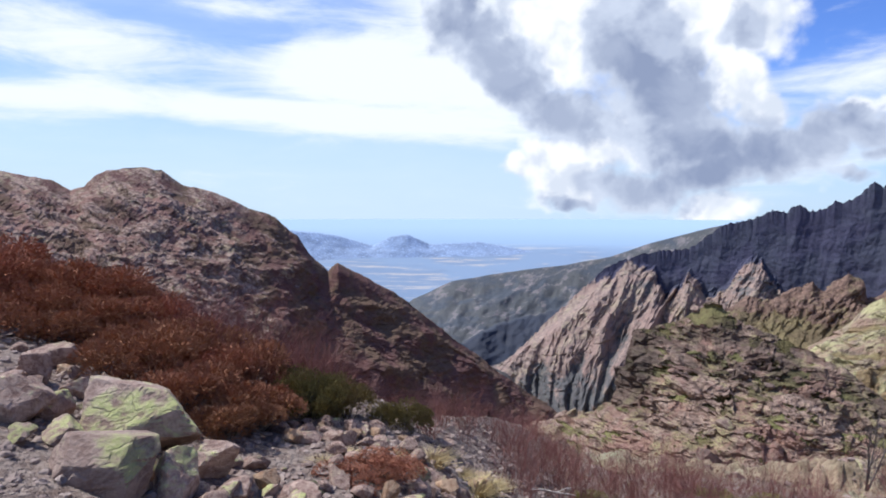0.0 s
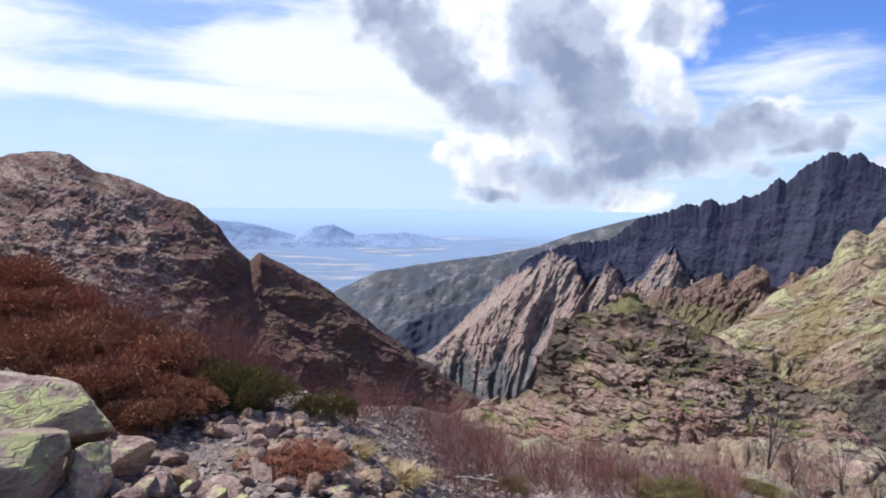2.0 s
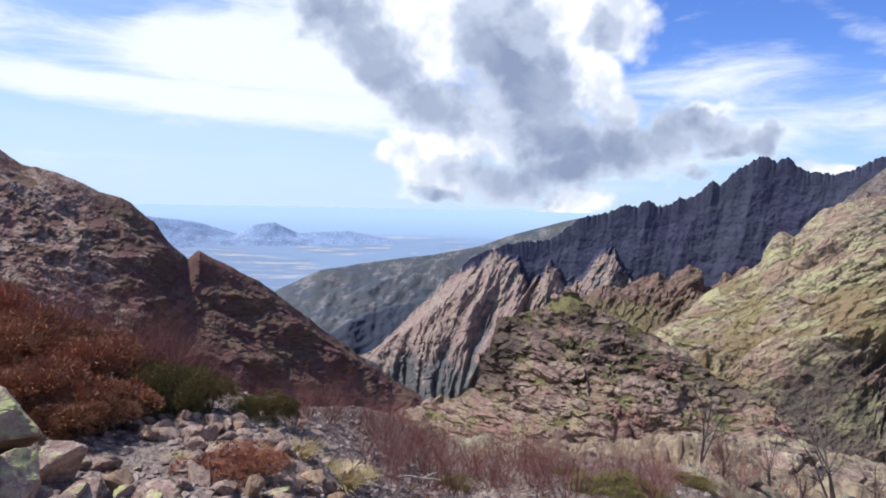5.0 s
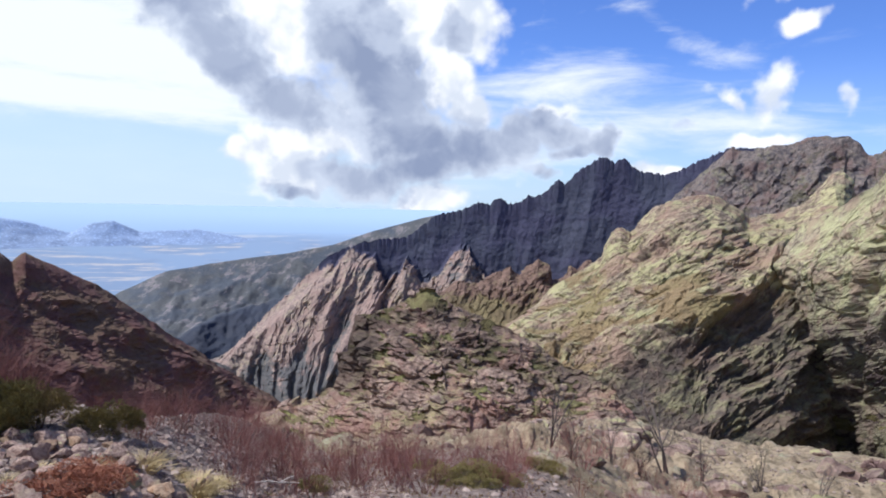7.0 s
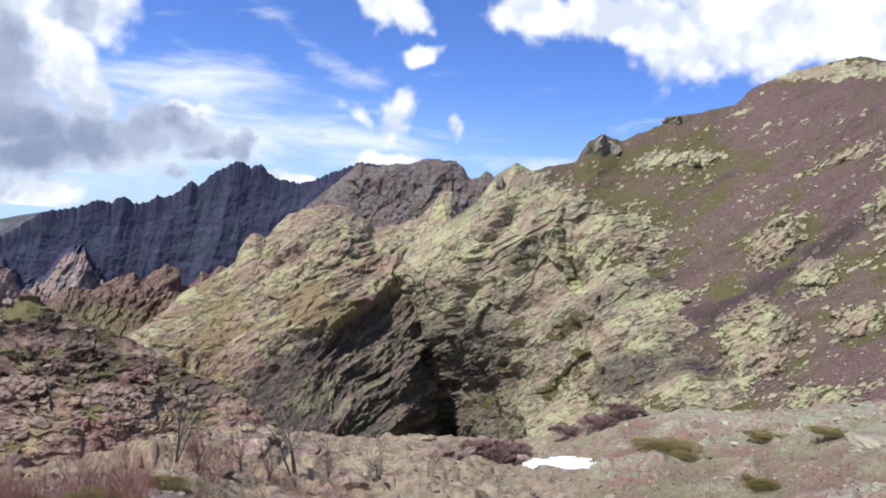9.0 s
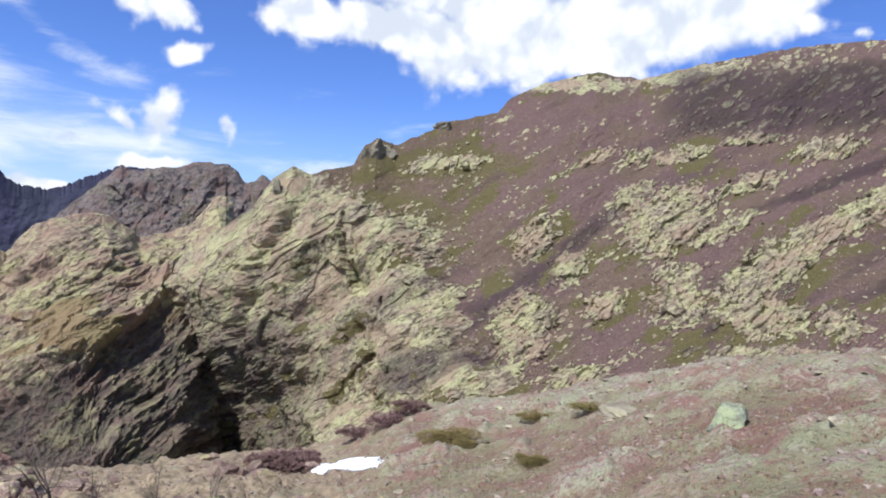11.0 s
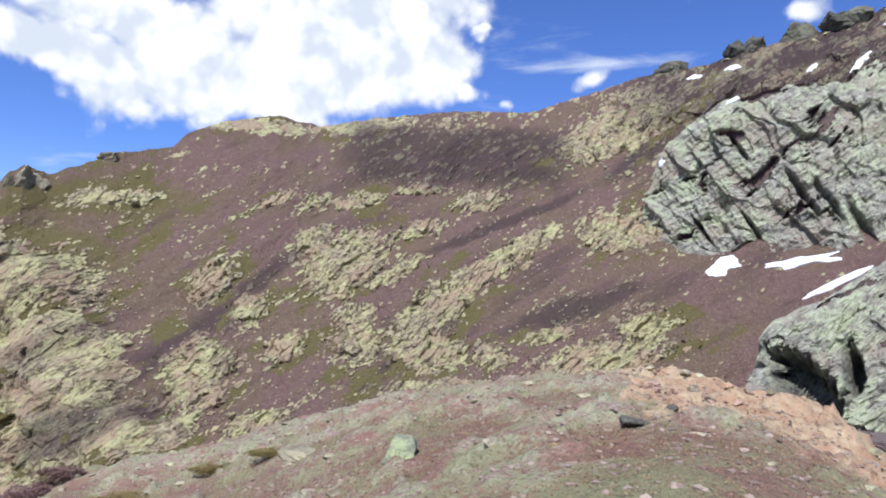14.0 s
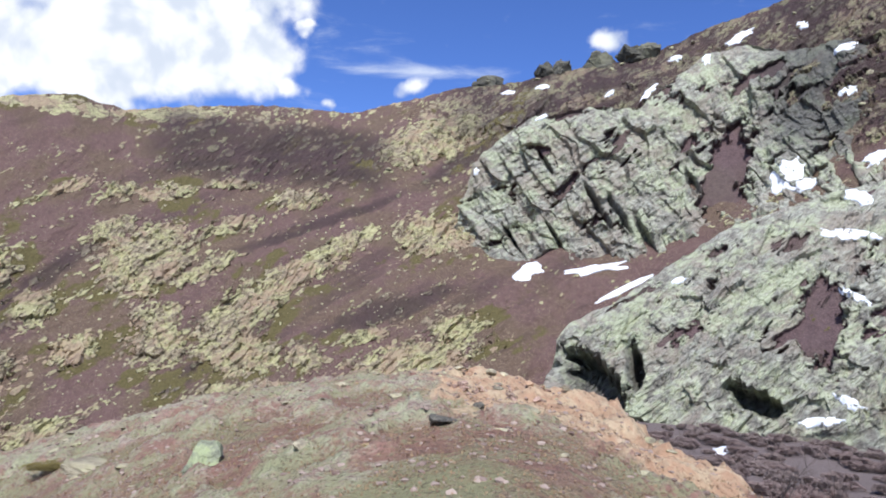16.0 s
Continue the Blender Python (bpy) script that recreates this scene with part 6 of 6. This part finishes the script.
for k in range(130):
    b = rng.uniform(60, 128)
    r = (rng.uniform(0.45, 0.98) if k < 60 else rng.uniform(0.82, 1.0)) * np.interp(b, BRINK_B, BRINK_R)
    w = rng.uniform(0.2, 0.75)
    ob = new("flat_stone", LEDGES[int(rng.integers(0, 4))])
    settle(ob, on_ground(b, r), w, w * rng.uniform(0.2, 0.4), rng.uniform(0, 360), (rng.uniform(-6, 6), rng.uniform(-6, 6)), 0.45)
    tagged(ob, "flat pale stone half sunk in the turf", "stone", "sunken stones")
SLABS = [rock_mesh("flat_rock", 870 + k, M_LEDGE, 3, 8, 0.07, 0.45) for k in range(5)]
for _ in range(150):
    b, r = rng.uniform(12, 62), rng.uniform(13, 44)
    w = 0.25 + 1.3 * rng.random() ** 2.5
    ob = new("flat_rock", SLABS[int(rng.integers(0, 5))])
    settle(ob, on_ground(b, r), w, w * rng.uniform(0.25, 0.5), rng.uniform(0, 360), (rng.uniform(-12, 12), rng.uniform(-12, 12)), 0.35)
    tagged(ob, "pink-brown slab of rock lying on the shelf", "rock", "shelf slabs")
for _ in range(40):
    b, r = rng.uniform(110, 118), rng.uniform(22.5, 25.5)
    put_stone(b, r, rng.uniform(0.15, 0.45), rng.uniform(0.1, 0.25), "broken brown stone in a strip beside the slab", "stone strip")

# ======== snow: bearing, rise of the patch, half sizes in degrees, slant ========
SNOW = [(116.2, 3.2, 1.9, 0.7, 28), (121.5, 3.6, 3.2, 0.42, 12), (123.8, 2.2, 3.1, 0.28, 30), (135.0, 11.0, 1.5, 1.9, -20), (136.3, 10.3, 1.0, 0.6, 20), (139.6, 9.3, 1.3, 0.6, -25), (139.4, 2.4, 1.5, 0.3, -28),
        (139.0, 6.7, 2.4, 0.4, -4), (140.8, 12.0, 1.2, 0.5, 20), (131.6, 21.0, 1.3, 0.32, 25), (135.9, 21.4, 0.5, 0.3, 0), (138.7, 19.6, 0.9, 0.3, 15), (138.9, 16.7, 0.8, 0.35, 15), (125.0, 17.4, 1.0, 0.28, 42)]
SNOW += [(116.6, 15.5, 0.7, 0.18, 28), (113.7, 17.3, 0.6, 0.18, 5), (116.5, 17.8, 0.7, 0.2, 8), (129.2, 19.7, 0.4, 0.5, 0), (126.9, 19.8, 0.6, 0.22, 15), (121.9, 17.3, 0.5, 0.2, 35), (139.2, -5.0, 1.2, 0.4, -20), (137.5, -6.6, 2.2, 0.4, 12),
        (127.7, 3.0, 0.7, 0.25, 20), (62.4, -18.2, 3.6, 0.6, 6), (111.4, 11.0, 0.25, 0.4, -25), (131.2, -9.4, 0.9, 0.35, 10)]


def snow_patch(k, b0, h0, rb, rh, slant):
    """A thin drift draped on the land: a grid of points inside an uneven outline, thickened."""
    nu, nv = 34, 16
    c, s = math.cos(radians(slant)), math.sin(radians(slant))
    index, verts, faces = {}, [], []
    for i in range(nu):
        for j in range(nv):
            x, y = (i / (nu - 1) * 2 - 1) * 1.25, (j / (nv - 1) * 2 - 1) * 1.25
            edge = 0.92 + 0.6 * noise.noise(Vector((x * 2.2 + k * 5.1, y * 1.8, k))) + 0.35 * noise.noise(Vector((x * 6 + k, y * 5, k * 3)))
            if x * x + y * y > edge * edge:
                continue
            hit = on_land(b0 + x * rb * c - y * rh * s, h0 + x * rb * s + y * rh * c)
            if not hit:
                continue
            thick = 0.0012 * hit[2] * (1.3 - math.sqrt(x * x + y * y)) + 0.03
            index[i, j] = len(verts)
            verts.append(hit[0] + (hit[1] + Vector((0, 0, 1))) * thick)
    for i, j in index:
        quad = [(i, j), (i + 1, j), (i + 1, j + 1), (i, j + 1)]
        if all(q in index for q in quad):
            pts = [verts[index[q]] for q in quad]
            far = [(p - EYE_POINT).length for p in pts]
            if max(far) < min(far) * 1.12:
                faces.append([index[q] for q in quad])
    if not faces:
        return
    bm = bmesh.new()
    vs = [bm.verts.new(v) for v in verts]
    for f in faces:
        bm.faces.new([vs[q] for q in f])
    bmesh.ops.delete(bm, geom=[v for v in bm.verts if not v.link_faces], context="VERTS")
    for _ in range(5):
        bmesh.ops.smooth_vert(bm, verts=bm.verts[:], factor=0.5, use_axis_x=True, use_axis_y=True, use_axis_z=True)
    ring = bmesh.ops.extrude_face_region(bm, geom=bm.faces[:])
    bmesh.ops.translate(bm, vec=(0, 0, -0.0035 * max(40, verts[0].length)), verts=[v for v in ring["geom"] if isinstance(v, bmesh.types.BMVert)])
    bmesh.ops.recalc_face_normals(bm, faces=bm.faces[:])
    me = bpy.data.meshes.new("snow_patch")
    seen, islands = set(), []
    for v in bm.verts:
        if v in seen:
            continue
        stack, island = [v], []
        seen.add(v)
        while stack:
            w = stack.pop()
            island.append(w)
            for other in (e.other_vert(w) for e in w.link_edges):
                if other not in seen:
                    seen.add(other)
                    stack.append(other)
        islands.append(island)
    islands.sort(key=len)
    bmesh.ops.delete(bm, geom=[v for island in islands[:-1] for v in island], context="VERTS")
    bm.to_mesh(me)
    bm.free()
    me.polygons.foreach_set("use_smooth", np.full(len(me.polygons), True))
    me.materials.append(M_SNOW)
    tagged(new("snow_patch", me), "patch of old white snow lying in a hollow", "snow", "snow patches")


for k, row in enumerate(SNOW):
    snow_patch(k, *row)

# ======== tors on the skyline: bearing, distance, top height angle, width and height in degrees ========
TORS = [(111.9, 418, 18.8, 2.2, 1.3), (116.6, 412, 19.8, 2.0, 1.6), (118.0, 411, 19.9, 1.9, 1.4), (121.2, 405, 20.5, 2.4, 1.4), (123.6, 400, 21.0, 1.8, 1.3), (124.9, 400, 21.2, 2.0, 1.4), (63.3, 322, 7.9, 1.5, 1.6), (62.4, 321, 7.2, 1.3, 1.1), (64.2, 323, 7.5, 1.2, 1.0), (68.7, 334, 9.6, 1.6, 0.9), (55.5, 309, 4.2, 0.9, 0.9)]
for k, (b, r, top, w, h) in enumerate(TORS):
    ob = new("tor", rock_mesh("tor", 900 + k, M_CRAG if b > 100 else M_TOR, 4, 20, 0.22))
    z = EYE + r * math.tan(radians(top - h))
    settle(ob, Vector(polar(np.array(b), np.array(r), np.array(z))), r * radians(w) * 1.5, r * radians(h) * 1.5, rng.uniform(0, 360), (rng.uniform(-14, 14), rng.uniform(-14, 14)), 0.28 if b > 100 else 0.42)
    tagged(ob, "rough rock tor standing on the mountain crest", "rock", "crest tors")

# ======== blocks of the knoll and loose blocks on the slopes ========
BLOCKS = [rock_mesh("rock", 950 + k, M_LEDGE, 3, 9, 0.10, 0.6) for k in range(8)]
made = 0
while made < 26:
    b, h = rng.uniform(13.5, 39), rng.uniform(-20.5, -8)
    hit = on_land(b, h, "rocky_knoll")
    if not hit or hit[2] > 62:
        made += 0.2
        continue
    w = 0.4 + 1.3 * rng.random() ** 2.2
    ob = new("rock", BLOCKS[int(rng.integers(0, 8))])
    settle(ob, hit[0], w, w * rng.uniform(0.35, 0.6), rng.uniform(0, 360), (rng.uniform(-16, 10), rng.uniform(0, 16)), 0.5)
    ob.parent = knoll
    made += 1


def strewn(name, n, span, rise, size, material, owner, label, seed):
    """Loose blocks lying on a slope, in one mesh."""
    r2 = np.random.default_rng(seed)
    v0, f0 = BALLS[2]
    V, F, count = [], [], 0
    for _ in range(n):
        hit = on_land(r2.uniform(*span), r2.uniform(*rise), owner)
        if not hit:
            continue
        s = hit[2] * radians(size) * (0.35 + 1.1 * r2.random() ** 2.5)
        cut = r2.normal(size=(7, 3))
        cut /= np.linalg.norm(cut, axis=1)[:, None]
        reach = np.min(np.where(v0 @ cut.T > 0.1, r2.uniform(0.55, 0.95, 7) / np.maximum(v0 @ cut.T, 0.1), 1.2), 1)
        v = v0 * reach[:, None] * np.array([r2.uniform(0.8, 1.5), r2.uniform(0.7, 1.1), r2.uniform(0.5, 0.9)]) * s
        t = r2.uniform(0, 6.283)
        v = np.stack([v[:, 0] * math.cos(t) - v[:, 1] * math.sin(t), v[:, 0] * math.sin(t) + v[:, 1] * math.cos(t), v[:, 2]], 1)
        V.append(v + np.array(hit[0]) + np.array(hit[1]) * s * 0.2), F.append(f0 + count)
        count += len(v0)
    tagged(new(name, mesh_from(name, np.concatenate(V), np.concatenate(F), material, shade=False)), label, "rocks", kind="stuff")


strewn("slope_rocks", 1700, (66, 112), (-12, 9.5), 0.085, M_PALE, "heath_mountain", "loose pale blocks scattered through the heath", 31)
strewn("ridge_rocks", 500, (104, 141), (9, 23), 0.16, M_PALE, "heath_mountain", "broken blocks on the upper ridge", 32)
